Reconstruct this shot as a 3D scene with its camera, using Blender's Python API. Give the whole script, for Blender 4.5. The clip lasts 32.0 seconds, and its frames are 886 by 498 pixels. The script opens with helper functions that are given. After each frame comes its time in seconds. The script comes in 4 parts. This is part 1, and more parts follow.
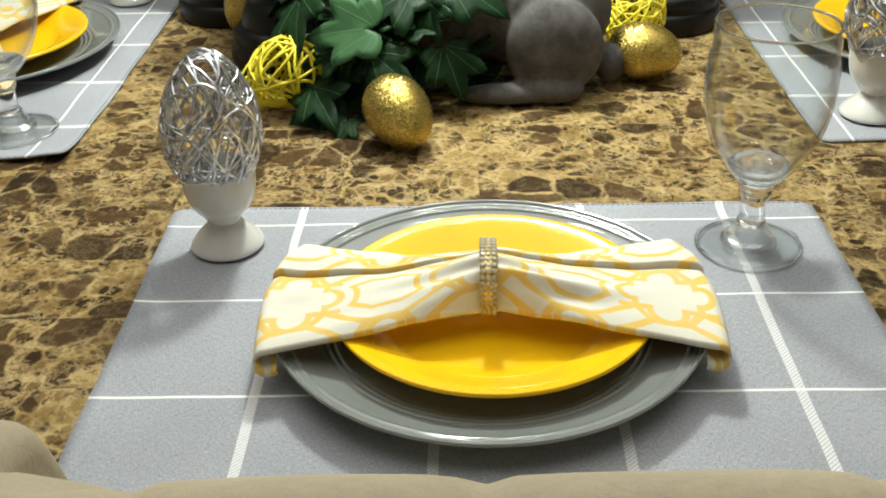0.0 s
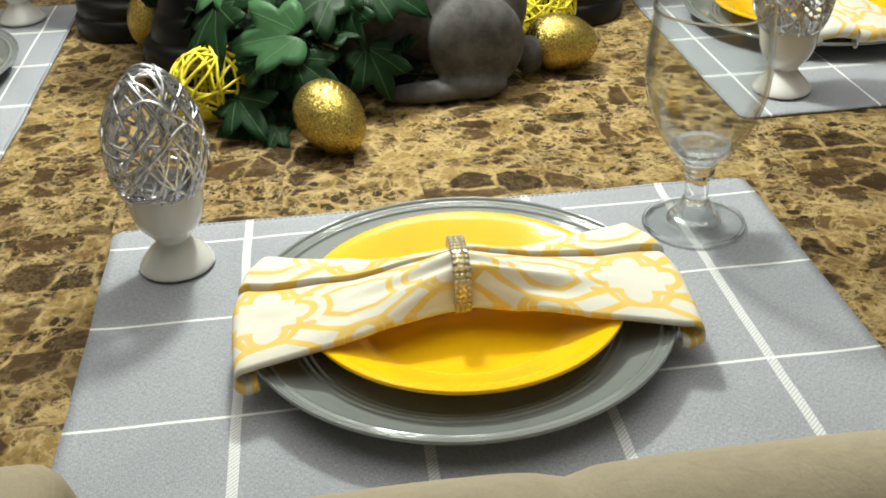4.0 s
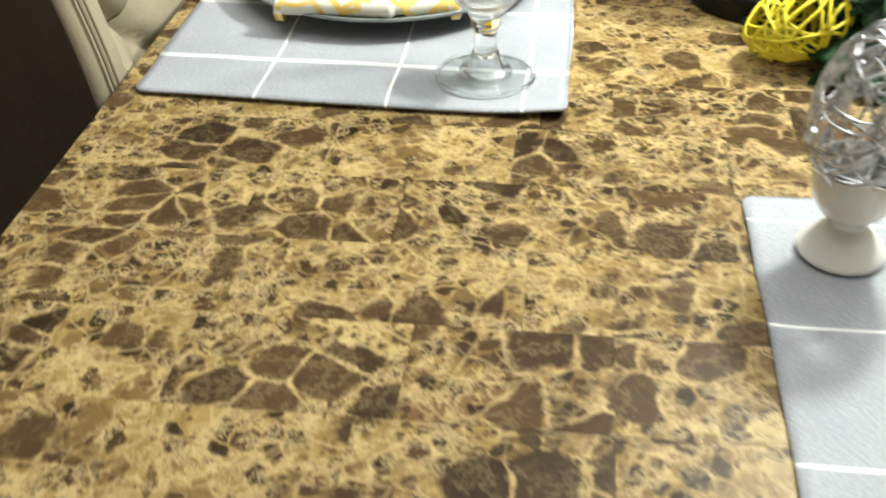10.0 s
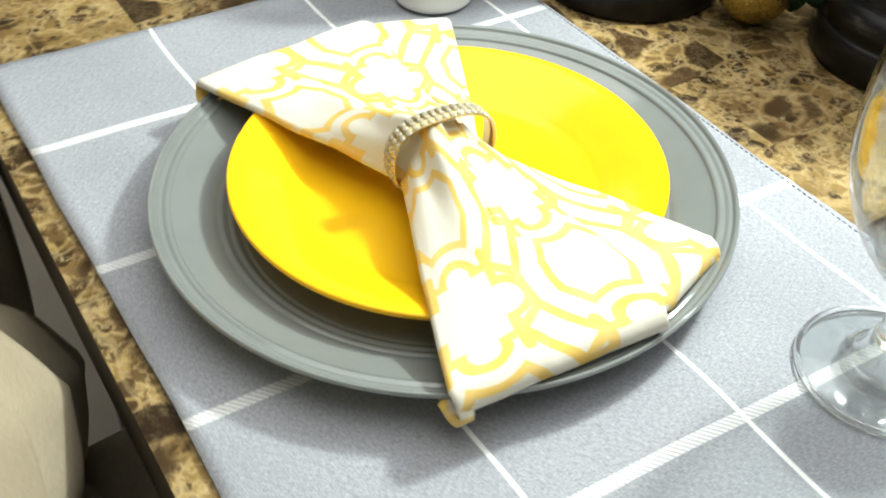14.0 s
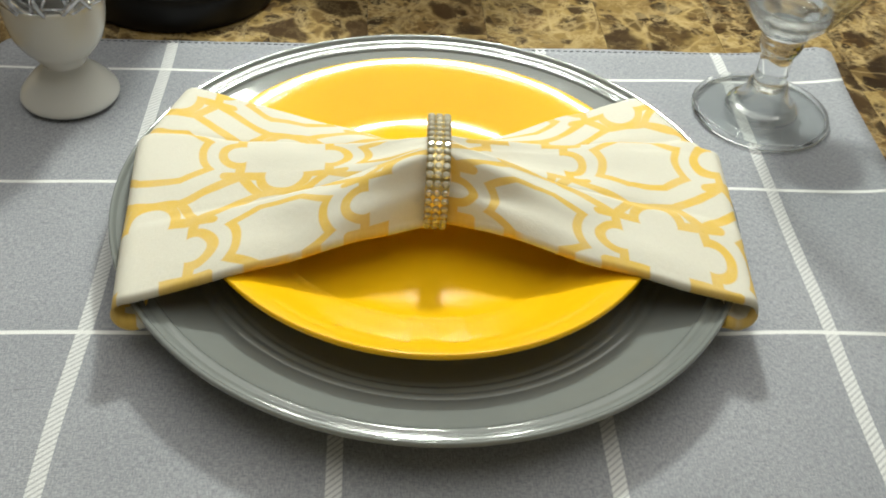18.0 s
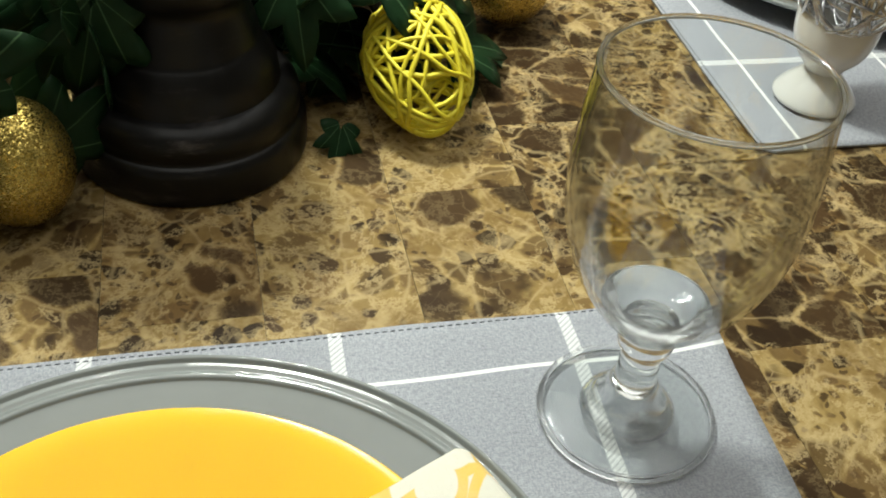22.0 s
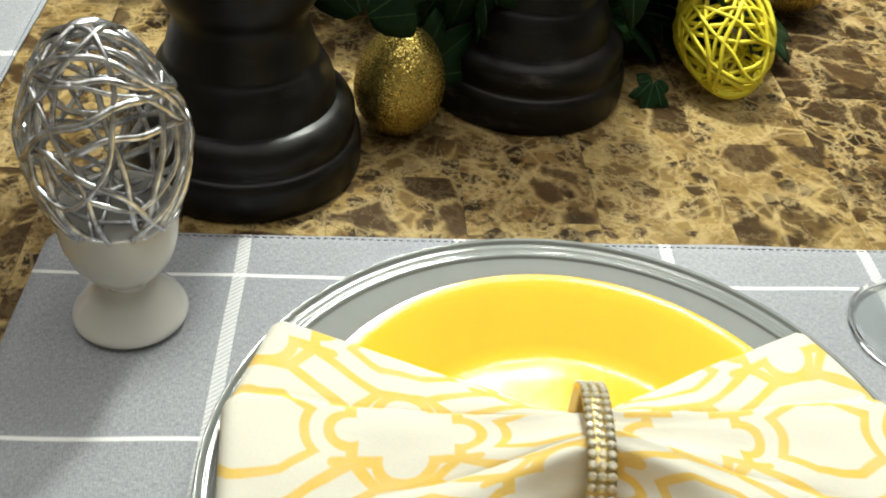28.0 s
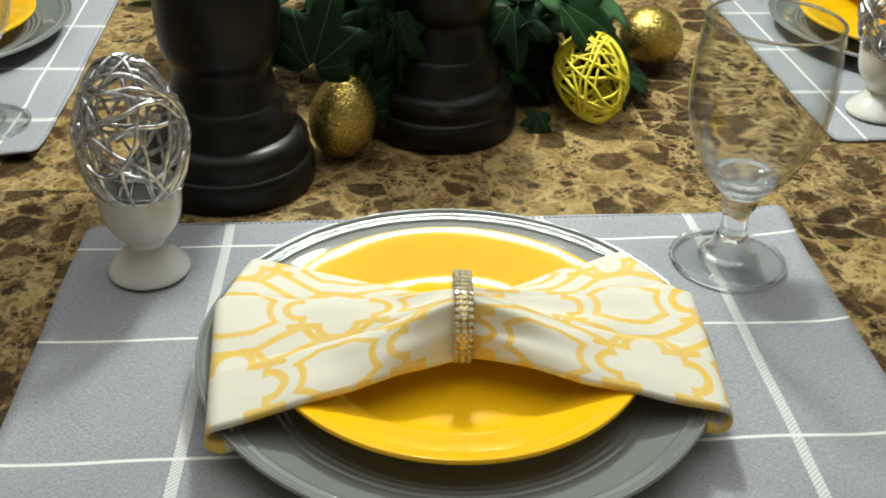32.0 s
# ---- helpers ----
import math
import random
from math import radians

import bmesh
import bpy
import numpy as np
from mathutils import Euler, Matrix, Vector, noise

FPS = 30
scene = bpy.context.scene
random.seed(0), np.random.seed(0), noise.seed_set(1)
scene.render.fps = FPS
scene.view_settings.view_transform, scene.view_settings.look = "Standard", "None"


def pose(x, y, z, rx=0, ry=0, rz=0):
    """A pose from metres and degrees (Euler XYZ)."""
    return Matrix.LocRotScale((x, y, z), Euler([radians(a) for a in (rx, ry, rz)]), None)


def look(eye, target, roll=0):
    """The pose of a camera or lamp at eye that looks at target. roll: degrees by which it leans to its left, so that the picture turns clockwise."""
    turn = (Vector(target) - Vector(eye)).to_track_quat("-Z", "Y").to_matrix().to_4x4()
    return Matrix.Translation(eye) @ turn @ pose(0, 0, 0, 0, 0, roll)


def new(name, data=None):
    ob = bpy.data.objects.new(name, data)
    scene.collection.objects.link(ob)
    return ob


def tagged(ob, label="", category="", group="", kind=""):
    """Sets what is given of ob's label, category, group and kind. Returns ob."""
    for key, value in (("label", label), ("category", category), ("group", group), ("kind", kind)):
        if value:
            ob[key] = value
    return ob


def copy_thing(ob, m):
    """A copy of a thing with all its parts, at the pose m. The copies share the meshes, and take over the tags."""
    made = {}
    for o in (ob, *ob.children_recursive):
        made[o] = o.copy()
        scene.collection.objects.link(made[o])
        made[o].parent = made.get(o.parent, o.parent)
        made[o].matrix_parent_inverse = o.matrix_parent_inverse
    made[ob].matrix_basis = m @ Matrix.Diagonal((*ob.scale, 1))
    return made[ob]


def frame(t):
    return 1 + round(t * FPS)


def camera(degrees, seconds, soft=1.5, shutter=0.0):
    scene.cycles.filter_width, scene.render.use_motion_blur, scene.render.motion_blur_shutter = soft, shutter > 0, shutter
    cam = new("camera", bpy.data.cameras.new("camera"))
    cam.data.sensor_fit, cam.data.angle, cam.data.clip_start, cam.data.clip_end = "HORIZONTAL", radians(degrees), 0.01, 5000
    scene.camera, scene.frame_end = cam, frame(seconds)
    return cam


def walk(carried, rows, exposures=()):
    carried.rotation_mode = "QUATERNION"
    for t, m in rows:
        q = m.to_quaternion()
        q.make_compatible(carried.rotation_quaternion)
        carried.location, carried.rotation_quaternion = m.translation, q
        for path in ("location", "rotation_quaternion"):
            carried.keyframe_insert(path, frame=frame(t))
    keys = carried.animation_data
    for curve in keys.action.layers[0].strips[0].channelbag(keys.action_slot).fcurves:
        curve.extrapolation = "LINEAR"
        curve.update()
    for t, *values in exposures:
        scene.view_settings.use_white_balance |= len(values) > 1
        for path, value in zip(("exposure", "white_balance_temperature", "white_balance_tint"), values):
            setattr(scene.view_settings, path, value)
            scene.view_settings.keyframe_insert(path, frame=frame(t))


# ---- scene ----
cam = camera(45.56, 32.0, soft=1.85, shutter=0.5)
PATH = [
    (0, (-0.0199, -0.3938, 1.1401), (-0.0412, 0.4680, 0.6332), -1.55),
    (0.5, (-0.0176, -0.3891, 1.1397), (-0.0331, 0.4713, 0.6303), -1.57),
    (1, (-0.0172, -0.3873, 1.1367), (-0.0320, 0.4726, 0.6265), -1.17),
    (1.5, (-0.0155, -0.3846, 1.1362), (-0.0253, 0.4717, 0.6198), -1.11),
    (2, (-0.0207, -0.3823, 1.1383), (-0.0239, 0.4736, 0.6211), -1.24),
    (2.5, (-0.0347, -0.3837, 1.1405), (-0.0136, 0.4734, 0.6258), -1.56),
    (3, (-0.0556, -0.3854, 1.1434), (0.0010, 0.4696, 0.6279), -1.96),
    (3.5, (-0.0757, -0.3891, 1.1417), (0.0178, 0.4643, 0.6289), -2.28),
    (5.5, (-0.0450, -0.3904, 1.1425), (0.0071, 0.4701, 0.6358), -0.83),
    (6, (-0.0198, -0.3830, 1.1397), (-0.0102, 0.4779, 0.6310), -0.14),
    (6.5, (-0.0006, -0.3748, 1.1362), (-0.0309, 0.4809, 0.6197), -0.25),
    (7, (0.0115, -0.3745, 1.1326), (-0.0476, 0.4804, 0.6172), -0.25),
    (7.5, (0.0153, -0.3802, 1.1301), (-0.0748, 0.4747, 0.6191), 0.39),
    (8, (-0.0099, -0.3791, 1.1307), (-0.1406, 0.4576, 0.5990), 0.90),
    (8.5, (-0.0715, -0.3772, 1.1543), (-0.2483, 0.4427, 0.6097), -0.48),
    (9, (-0.2098, -0.3589, 1.1547), (-0.3674, 0.4620, 0.6058), -0.84),
    (9.5, (-0.3049, -0.3345, 1.1446), (-0.4411, 0.4759, 0.5747), -2.62),
    (10, (-0.3598, -0.2666, 1.1423), (-0.4750, 0.5292, 0.5478), -1.75),
    (10.5, (-0.4145, -0.1432, 1.1292), (-0.5447, 0.6431, 0.5252), -1.50),
    (11, (-0.4494, -0.0211, 1.1162), (-0.5888, 0.7557, 0.5020), -0.51),
    (11.5, (-0.5072, 0.0327, 1.0981), (-0.5962, 0.8112, 0.4768), 0.06),
    (12, (-0.6060, 0.0756, 1.1183), (-0.5466, 0.8415, 0.4780), -0.07),
    (12.3, (-0.6746, 0.0832, 1.1096), (-0.4971, 0.8390, 0.4794), 1.13),
    (13, (-0.7418, 0.1574, 1.1254), (-0.4633, 0.8626, 0.4735), 1.84),
    (13.5, (-0.7411, 0.2526, 1.1008), (-0.4235, 0.9357, 0.4433), 1.38),
    (15.5, (-0.9047, 0.4749, 1.1221), (-0.2717, 0.8045, 0.4216), 2.39),
    (16, (-0.8865, 0.5360, 1.1020), (-0.2274, 0.8224, 0.4067), 2.36),
    (17, (-0.8723, 0.6288, 1.0799), (-0.1550, 0.7342, 0.3911), 5.07),
    (17.5, (-0.8985, 0.6909, 1.0901), (-0.1683, 0.6742, 0.4071), 4.97),
    (18, (-0.9282, 0.7236, 1.0910), (-0.1866, 0.6362, 0.4259), 4.95),
    (18.5, (-0.9459, 0.7323, 1.0954), (-0.1961, 0.6149, 0.4443), 4.83),
    (19, (-0.9288, 0.7254, 1.1104), (-0.1747, 0.5973, 0.4663), 2.51),
    (19.5, (-0.8603, 0.7163, 1.1199), (-0.1095, 0.5482, 0.4810), 3.55),
    (20, (-0.8026, 0.7040, 1.1051), (-0.0688, 0.5051, 0.4555), 4.70),
    (20.5, (-0.7582, 0.6838, 1.1076), (-0.0331, 0.4735, 0.4519), 4.90),
    (21, (-0.7219, 0.6628, 1.1059), (0.0011, 0.4517, 0.4482), 5.24),
    (21.5, (-0.7058, 0.6534, 1.1070), (0.0208, 0.4426, 0.4531), 5.28),
    (22, (-0.7091, 0.6558, 1.1055), (0.0231, 0.4506, 0.4560), 5.66),
    (22.5, (-0.7403, 0.6692, 1.1045), (0.0002, 0.4733, 0.4617), 5.57),
    (23, (-0.8095, 0.7070, 1.1091), (-0.0673, 0.4992, 0.4719), 5.55),
    (23.5, (-0.8721, 0.7302, 1.1112), (-0.1240, 0.5325, 0.4778), 5.70),
    (24, (-0.9138, 0.7337, 1.1243), (-0.1568, 0.5555, 0.4957), 4.63),
    (24.5, (-0.9482, 0.7429, 1.1223), (-0.1843, 0.5675, 0.5012), 4.95),
    (26.5, (-0.9153, 0.7332, 1.1183), (-0.1424, 0.6227, 0.4934), 5.50),
    (27, (-0.8725, 0.7334, 1.1129), (-0.0980, 0.6467, 0.4862), 5.39),
    (27.5, (-0.8362, 0.7585, 1.1099), (-0.0658, 0.6740, 0.4780), 5.85),
    (28, (-0.7957, 0.7784, 1.1036), (-0.0295, 0.6870, 0.4675), 5.85),
    (28.5, (-0.7667, 0.7857, 1.0967), (-0.0106, 0.6866, 0.4498), 6.29),
    (29, (-0.7615, 0.7855, 1.0958), (-0.0090, 0.6800, 0.4457), 6.59),
    (29.5, (-0.7836, 0.7816, 1.1021), (-0.0223, 0.6818, 0.4614), 6.22),
    (30, (-0.8445, 0.7742, 1.1112), (-0.0713, 0.6735, 0.4852), 6.03),
    (30.5, (-0.9145, 0.7587, 1.1264), (-0.1241, 0.6672, 0.5207), 3.83),
    (31, (-0.9647, 0.7528, 1.1335), (-0.1554, 0.6610, 0.5532), 3.29),
    (31.5, (-1.0000, 0.7525, 1.1425), (-0.1719, 0.6710, 0.5880), 2.22),
    (32, (-1.0232, 0.7473, 1.1417), (-0.1810, 0.6580, 0.6100), 2.04),
]
walk(cam, [(t, look(eye, target, roll)) for t, eye, target, roll in PATH],
     exposures=[(0, 0.24, 6400, 10), (8, 0.25, 6450, 10), (9, 0.38, 6400, 10), (9.6, 0.82, 6350, 10), (11, 0.94, 6250, 10), (12, 0.86, 6100, 10), (13, 0.84, 6100, 10), (13.5, 0.82, 6100, 10), (15.5, 0.50, 6400, 10), (17, 0.22, 6550, 10), (18, 0.00, 6450, 10), (19, 0.06, 6500, 10), (20, -0.13, 6500, 10), (22, 0.01, 6350, 10), (23, 0.21, 6400, 10), (24, 0.16, 6500, 10), (26.5, 0.15, 6550, 10), (28, 0.24, 6450, 10), (29, 0.17, 6400, 10), (30.5, 0.05, 6400, 10), (32, 0.03, 6350, 10)])

# ---- light: a chandelier hangs over the middle of the table, a broad ceiling fill is added ----
TOP = 0.75                      # height of the table top
CX, CY = -0.036, 0.655          # middle of the table
world = bpy.data.worlds.new("world")
scene.world = world
world.use_nodes = True
world.node_tree.nodes["Background"].inputs[0].default_value = (1.0, 1.0, 0.97, 1)
world.node_tree.nodes["Background"].inputs[1].default_value = 0.006


def lamp(name, kind, where, power, size, colour=(0.945, 1.0, 0.885)):
    data = bpy.data.lights.new(name, kind)
    data.energy, data.color = power, colour
    if kind == "AREA":
        data.shape, data.size = "DISK", size
    else:
        data.shadow_soft_size = size
    ob = new(name, data)
    ob.matrix_basis = pose(*where)
    return ob


lamp("chandelier_bulb", "POINT", (CX, CY - 0.015, TOP + 0.61), 17.6, 0.036)
for i in range(5):
    a = radians(72 * i + 20)
    lamp("chandelier_bulb", "POINT", (CX + 0.13 * math.cos(a), CY - 0.015 + 0.13 * math.sin(a), TOP + 0.66), 1.1, 0.022)
# unseen wide disc below the ceiling, added to soften the chandelier's shadows
lamp("ceiling_fill", "AREA", (CX, CY, 2.55), 22.0, 2.6, (1.0, 0.995, 0.92))


# ---- node helpers ----
class V:
    """A value in a node tree that can be reckoned with."""

    def __init__(self, tree, socket):
        self.tree, self.socket = tree, socket

    def op(self, kind, *others):
        n = self.tree.nodes.new("ShaderNodeMath")
        n.operation = kind
        for i, o in enumerate((self, *others)):
            if isinstance(o, V):
                self.tree.links.new(o.socket, n.inputs[i])
            else:
                n.inputs[i].default_value = o
        return V(self.tree, n.outputs[0])

    def __add__(self, o): return self.op("ADD", o)
    def __sub__(self, o): return self.op("SUBTRACT", o)
    def __mul__(self, o): return self.op("MULTIPLY", o)
    def __truediv__(self, o): return self.op("DIVIDE", o)
    def abs(self): return self.op("ABSOLUTE")
    def fract(self): return self.op("FRACT")
    def floor(self): return self.op("FLOOR")
    def min(self, o): return self.op("MINIMUM", o)
    def max(self, o): return self.op("MAXIMUM", o)
    def sqrt(self): return self.op("SQRT")
    def lt(self, o): return self.op("LESS_THAN", o)

    def step(self, a, b, lo=0.0, hi=1.0):
        n = self.tree.nodes.new("ShaderNodeMapRange")
        n.interpolation_type = "SMOOTHSTEP"
        self.tree.links.new(self.socket, n.inputs[0])
        for i, v in enumerate((a, b, lo, hi)):
            n.inputs[i + 1].default_value = v
        return V(self.tree, n.outputs[0])


class Mat:
    """A node material with short ways to its textures."""

    def __init__(self, name, rough=0.5, metal=0.0, colour=None, **inputs):
        self.m = bpy.data.materials.new(name)
        self.m.use_nodes = True
        self.t = self.m.node_tree
        self.b = self.t.nodes["Principled BSDF"]
        self.b.inputs["Roughness"].default_value = rough
        self.b.inputs["Metallic"].default_value = metal
        if colour:
            self.b.inputs["Base Color"].default_value = (*colour, 1)
        for k, v in inputs.items():
            self.b.inputs[k.replace("_", " ")].default_value = v
        self.tc = self.t.nodes.new("ShaderNodeTexCoord")

    def link(self, a, b):
        self.t.links.new(a.socket if isinstance(a, V) else a, b)

    def coord(self, kind="Object", offset_random=False, scale=(1, 1, 1)):
        out = self.tc.outputs[kind]
        mp = self.t.nodes.new("ShaderNodeMapping")
        mp.inputs["Scale"].default_value = scale
        self.t.links.new(out, mp.inputs[0])
        out = mp.outputs[0]
        if offset_random:
            info = self.t.nodes.new("ShaderNodeObjectInfo")
            mul = self.t.nodes.new("ShaderNodeVectorMath")
            mul.operation = "MULTIPLY_ADD"
            self.t.links.new(info.outputs["Random"], mul.inputs[0])
            mul.inputs[1].default_value = (37.0, 91.0, 53.0)
            self.t.links.new(out, mul.inputs[2])
            out = mul.outputs[0]
        return out

    def random(self):
        info = self.t.nodes.new("ShaderNodeObjectInfo")
        return V(self.t, info.outputs["Random"])

    def xy(self, kind="UV"):
        s = self.t.nodes.new("ShaderNodeSeparateXYZ")
        self.t.links.new(self.tc.outputs[kind], s.inputs[0])
        return V(self.t, s.outputs[0]), V(self.t, s.outputs[1])

    def noise(self, scale, detail=3.0, rough=0.55, at=None, distort=0.0):
        n = self.t.nodes.new("ShaderNodeTexNoise")
        n.inputs["Scale"].default_value = scale
        n.inputs["Detail"].default_value = detail
        n.inputs["Roughness"].default_value = rough
        n.inputs["Distortion"].default_value = distort
        self.t.links.new(at or self.tc.outputs["Object"], n.inputs["Vector"])
        return V(self.t, n.outputs["Fac"])

    def warp(self, at, scale, amount):
        n = self.t.nodes.new("ShaderNodeTexNoise")
        n.inputs["Scale"].default_value = scale
        n.inputs["Detail"].default_value = 3.0
        self.t.links.new(at, n.inputs["Vector"])
        sub = self.t.nodes.new("ShaderNodeVectorMath")
        sub.operation = "MULTIPLY_ADD"
        self.t.links.new(n.outputs["Color"], sub.inputs[0])
        sub.inputs[1].default_value = (amount,) * 3
        self.t.links.new(at, sub.inputs[2])
        return sub.outputs[0]

    def cells(self, scale, at, feature="F1", rand=1.0):
        n = self.t.nodes.new("ShaderNodeTexVoronoi")
        n.feature = feature
        n.inputs["Scale"].default_value = scale
        n.inputs["Randomness"].default_value = rand
        self.t.links.new(at, n.inputs["Vector"])
        if feature == "DISTANCE_TO_EDGE":
            return V(self.t, n.outputs["Distance"])
        s = self.t.nodes.new("ShaderNodeSeparateColor")
        self.t.links.new(n.outputs["Color"], s.inputs[0])
        return V(self.t, n.outputs["Distance"]), V(self.t, s.outputs[0]), V(self.t, s.outputs[1]), n

    def mix(self, fac, a, b):
        n = self.t.nodes.new("ShaderNodeMix")
        n.data_type = "RGBA"
        for s, i in ((fac, 0), (a, 6), (b, 7)):
            if isinstance(s, V):
                self.t.links.new(s.socket, n.inputs[i])
            elif isinstance(s, tuple):
                n.inputs[i].default_value = (*s, 1)
            else:
                n.inputs[i].default_value = s
        return V(self.t, n.outputs[2])

    def colour(self, v):
        self.link(v, self.b.inputs["Base Color"])
        return self

    def rough(self, v):
        self.link(v, self.b.inputs["Roughness"])
        return self

    def bump(self, height, strength=0.3, distance=0.001):
        n = self.t.nodes.new("ShaderNodeBump")
        n.inputs["Strength"].default_value = strength
        n.inputs["Distance"].default_value = distance
        self.link(height, n.inputs["Height"])
        self.t.links.new(n.outputs[0], self.b.inputs["Normal"])
        return self


# ---- materials ----
def marble(name, lift):
    """Polished brown breccia: golden tan ground with dark rounded clasts and pale veins."""
    m = Mat(name, 0.3)
    at = m.coord(offset_random=True)
    slow = m.warp(at, 9.0, 0.040)
    bent = m.warp(m.warp(slow, 40.0, 0.009), 130.0, 0.0016)
    fine = m.warp(m.warp(at, 55.0, 0.013), 190.0, 0.002)
    slow5 = m.warp(m.warp(slow, 60.0, 0.012), 160.0, 0.003)
    far, pick, tone, _ = m.cells(29.0, bent)
    edge = m.cells(29.0, bent, "DISTANCE_TO_EDGE")
    far2, pick2, tone2, _ = m.cells(72.0, fine)
    edge2 = m.cells(72.0, fine, "DISTANCE_TO_EDGE")
    far3, pick3, tone3, _ = m.cells(230.0, fine)
    edge4 = m.cells(46.0, fine, "DISTANCE_TO_EDGE")
    cloud = m.noise(10.0, 4.0, 0.6, at)
    patch = m.noise(24.0, 5.0, 0.65, slow)
    grain = m.noise(170.0, 6.0, 0.72, at)
    haze = m.noise(55.0, 5.0, 0.7, fine)
    tile = m.random()
    ground = m.mix(patch.step(0.32, 0.68), (0.225, 0.140, 0.045), (0.385, 0.265, 0.094))
    ground = m.mix(haze.step(0.52, 0.74) * 0.45, ground, (0.50, 0.375, 0.18))
    ground = m.mix(haze.step(0.46, 0.30) * 0.65, ground, (0.135, 0.077, 0.027))
    ground = m.mix(grain.step(0.52, 0.74) * 0.14, ground, (0.58, 0.46, 0.26))
    ground = m.mix(grain.step(0.46, 0.30) * 0.20, ground, (0.10, 0.055, 0.020))
    ground = m.mix((tile * 5.1).fract().step(0.60, 0.95) * 0.40, ground, (0.22, 0.125, 0.048))
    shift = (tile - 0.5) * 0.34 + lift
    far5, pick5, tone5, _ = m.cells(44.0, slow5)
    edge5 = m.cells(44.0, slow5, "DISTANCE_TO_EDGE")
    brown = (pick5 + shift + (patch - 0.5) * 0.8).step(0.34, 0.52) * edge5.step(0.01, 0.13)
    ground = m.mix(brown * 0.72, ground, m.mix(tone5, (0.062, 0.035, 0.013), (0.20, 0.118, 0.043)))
    web = edge5.step(0.10, 0.01) * haze.step(0.40, 0.62)
    ground = m.mix(web * 0.50, ground, (0.58, 0.43, 0.20))
    tiny = (pick3 + shift * 0.5 + (cloud - 0.5) * 1.6).step(0.66, 0.76) * far3.step(0.62, 0.42)
    out = m.mix(tiny * 0.8, ground, m.mix(tone3, (0.030, 0.016, 0.007), (0.13, 0.075, 0.03)))
    small = (pick2 + shift * 0.7 + (cloud - 0.5) * 1.2).step(0.50, 0.57) * edge2.step(0.03, 0.10) * far2.step(0.62, 0.48)
    c2 = m.mix(tone2, (0.016, 0.0085, 0.004), (0.070, 0.038, 0.015))
    out = m.mix(small * 0.95, out, c2)
    big = (pick + shift + (cloud - 0.5) * 0.7).step(0.655, 0.715) * edge.step(0.02, 0.09) * far.step(0.64, 0.52)
    c1 = m.mix(tone, (0.020, 0.011, 0.005), (0.082, 0.046, 0.019))
    c1 = m.mix(patch.step(0.45, 0.70) * 0.14, c1, (0.15, 0.09, 0.038))
    out = m.mix(big * 0.96, out, c1)
    crack = edge4.step(0.022, 0.0) * haze.step(0.42, 0.60)
    thread = (m.noise(30.0, 6.0, 0.75, bent) - 0.5).abs().step(0.040, 0.004)
    vein = (edge.step(0.050, 0.0) * 0.75).max(crack * 0.8).max(thread) * patch.step(0.30, 0.54)
    vein = vein * (big * -0.75 + 1.0)
    out = m.mix(vein * 0.55, out, (0.64, 0.48, 0.24))
    m.colour(m.mix(0.17, out, (0.012, 0.006, 0.003)))
    m.rough(grain.step(0.3, 0.8, 0.34, 0.50))
    m.b.inputs["Specular IOR Level"].default_value = 0.11
    return m.m


MARBLE = marble("polished_marble", 0.0)
MARBLE_DARK = marble("polished_marble_dark", 0.14)
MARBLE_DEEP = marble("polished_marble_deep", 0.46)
MARBLE_PALE = marble("polished_marble_pale", -0.18)


def linen_mat():
    m = Mat("grey_woven_cotton", 0.92)
    u, v = m.xy("UV")
    at = m.coord("Object", False, (1, 1, 1))
    warpn = m.noise(1.0, 3.0, 0.6, m.coord("Object", False, (1700, 380, 1)))
    weft = m.noise(1.0, 3.0, 0.6, m.coord("Object", False, (380, 1700, 1)))
    slub = m.noise(1.0, 2.0, 0.5, m.coord("Object", False, (70, 420, 1)))
    base = m.mix((warpn * 0.5 + weft * 0.5).step(0.31, 0.69), (0.245, 0.252, 0.280), (0.495, 0.505, 0.540))
    base = m.mix(slub.step(0.66, 0.80) * 0.35, base, (0.10, 0.105, 0.12))
    base = m.mix(m.noise(9.0, 3.0, 0.5, at).step(0.35, 0.7) * 0.25, base, (0.19, 0.2, 0.225))
    # four broad twill stripes one way, three fine lines the other
    du = ((u + 0.5).fract() - 0.5).abs()
    broad = du.lt(0.029) * (u + 0.3).op("GREATER_THAN", 0.0) * u.lt(3.3)
    twill = ((u * 34.0 + v * 36.0).fract() - 0.5).abs().step(0.10, 0.22)
    dv = ((v + 0.5).fract() - 0.5).abs()
    line = dv.lt(0.0112) * (v + 0.3).op("GREATER_THAN", 0.0) * v.lt(2.3)
    white = (broad * (twill * 0.50 + 0.27)).max(line * (warpn.step(0.2, 0.5) * 0.15 + 0.85))
    m.colour(m.mix(white, base, (0.84, 0.84, 0.83)))
    m.bump(warpn + weft + white * 0.6, 0.5, 0.0006)
    m.b.inputs["Specular IOR Level"].default_value = 0.08
    return m.m


MATCLOTH = linen_mat()


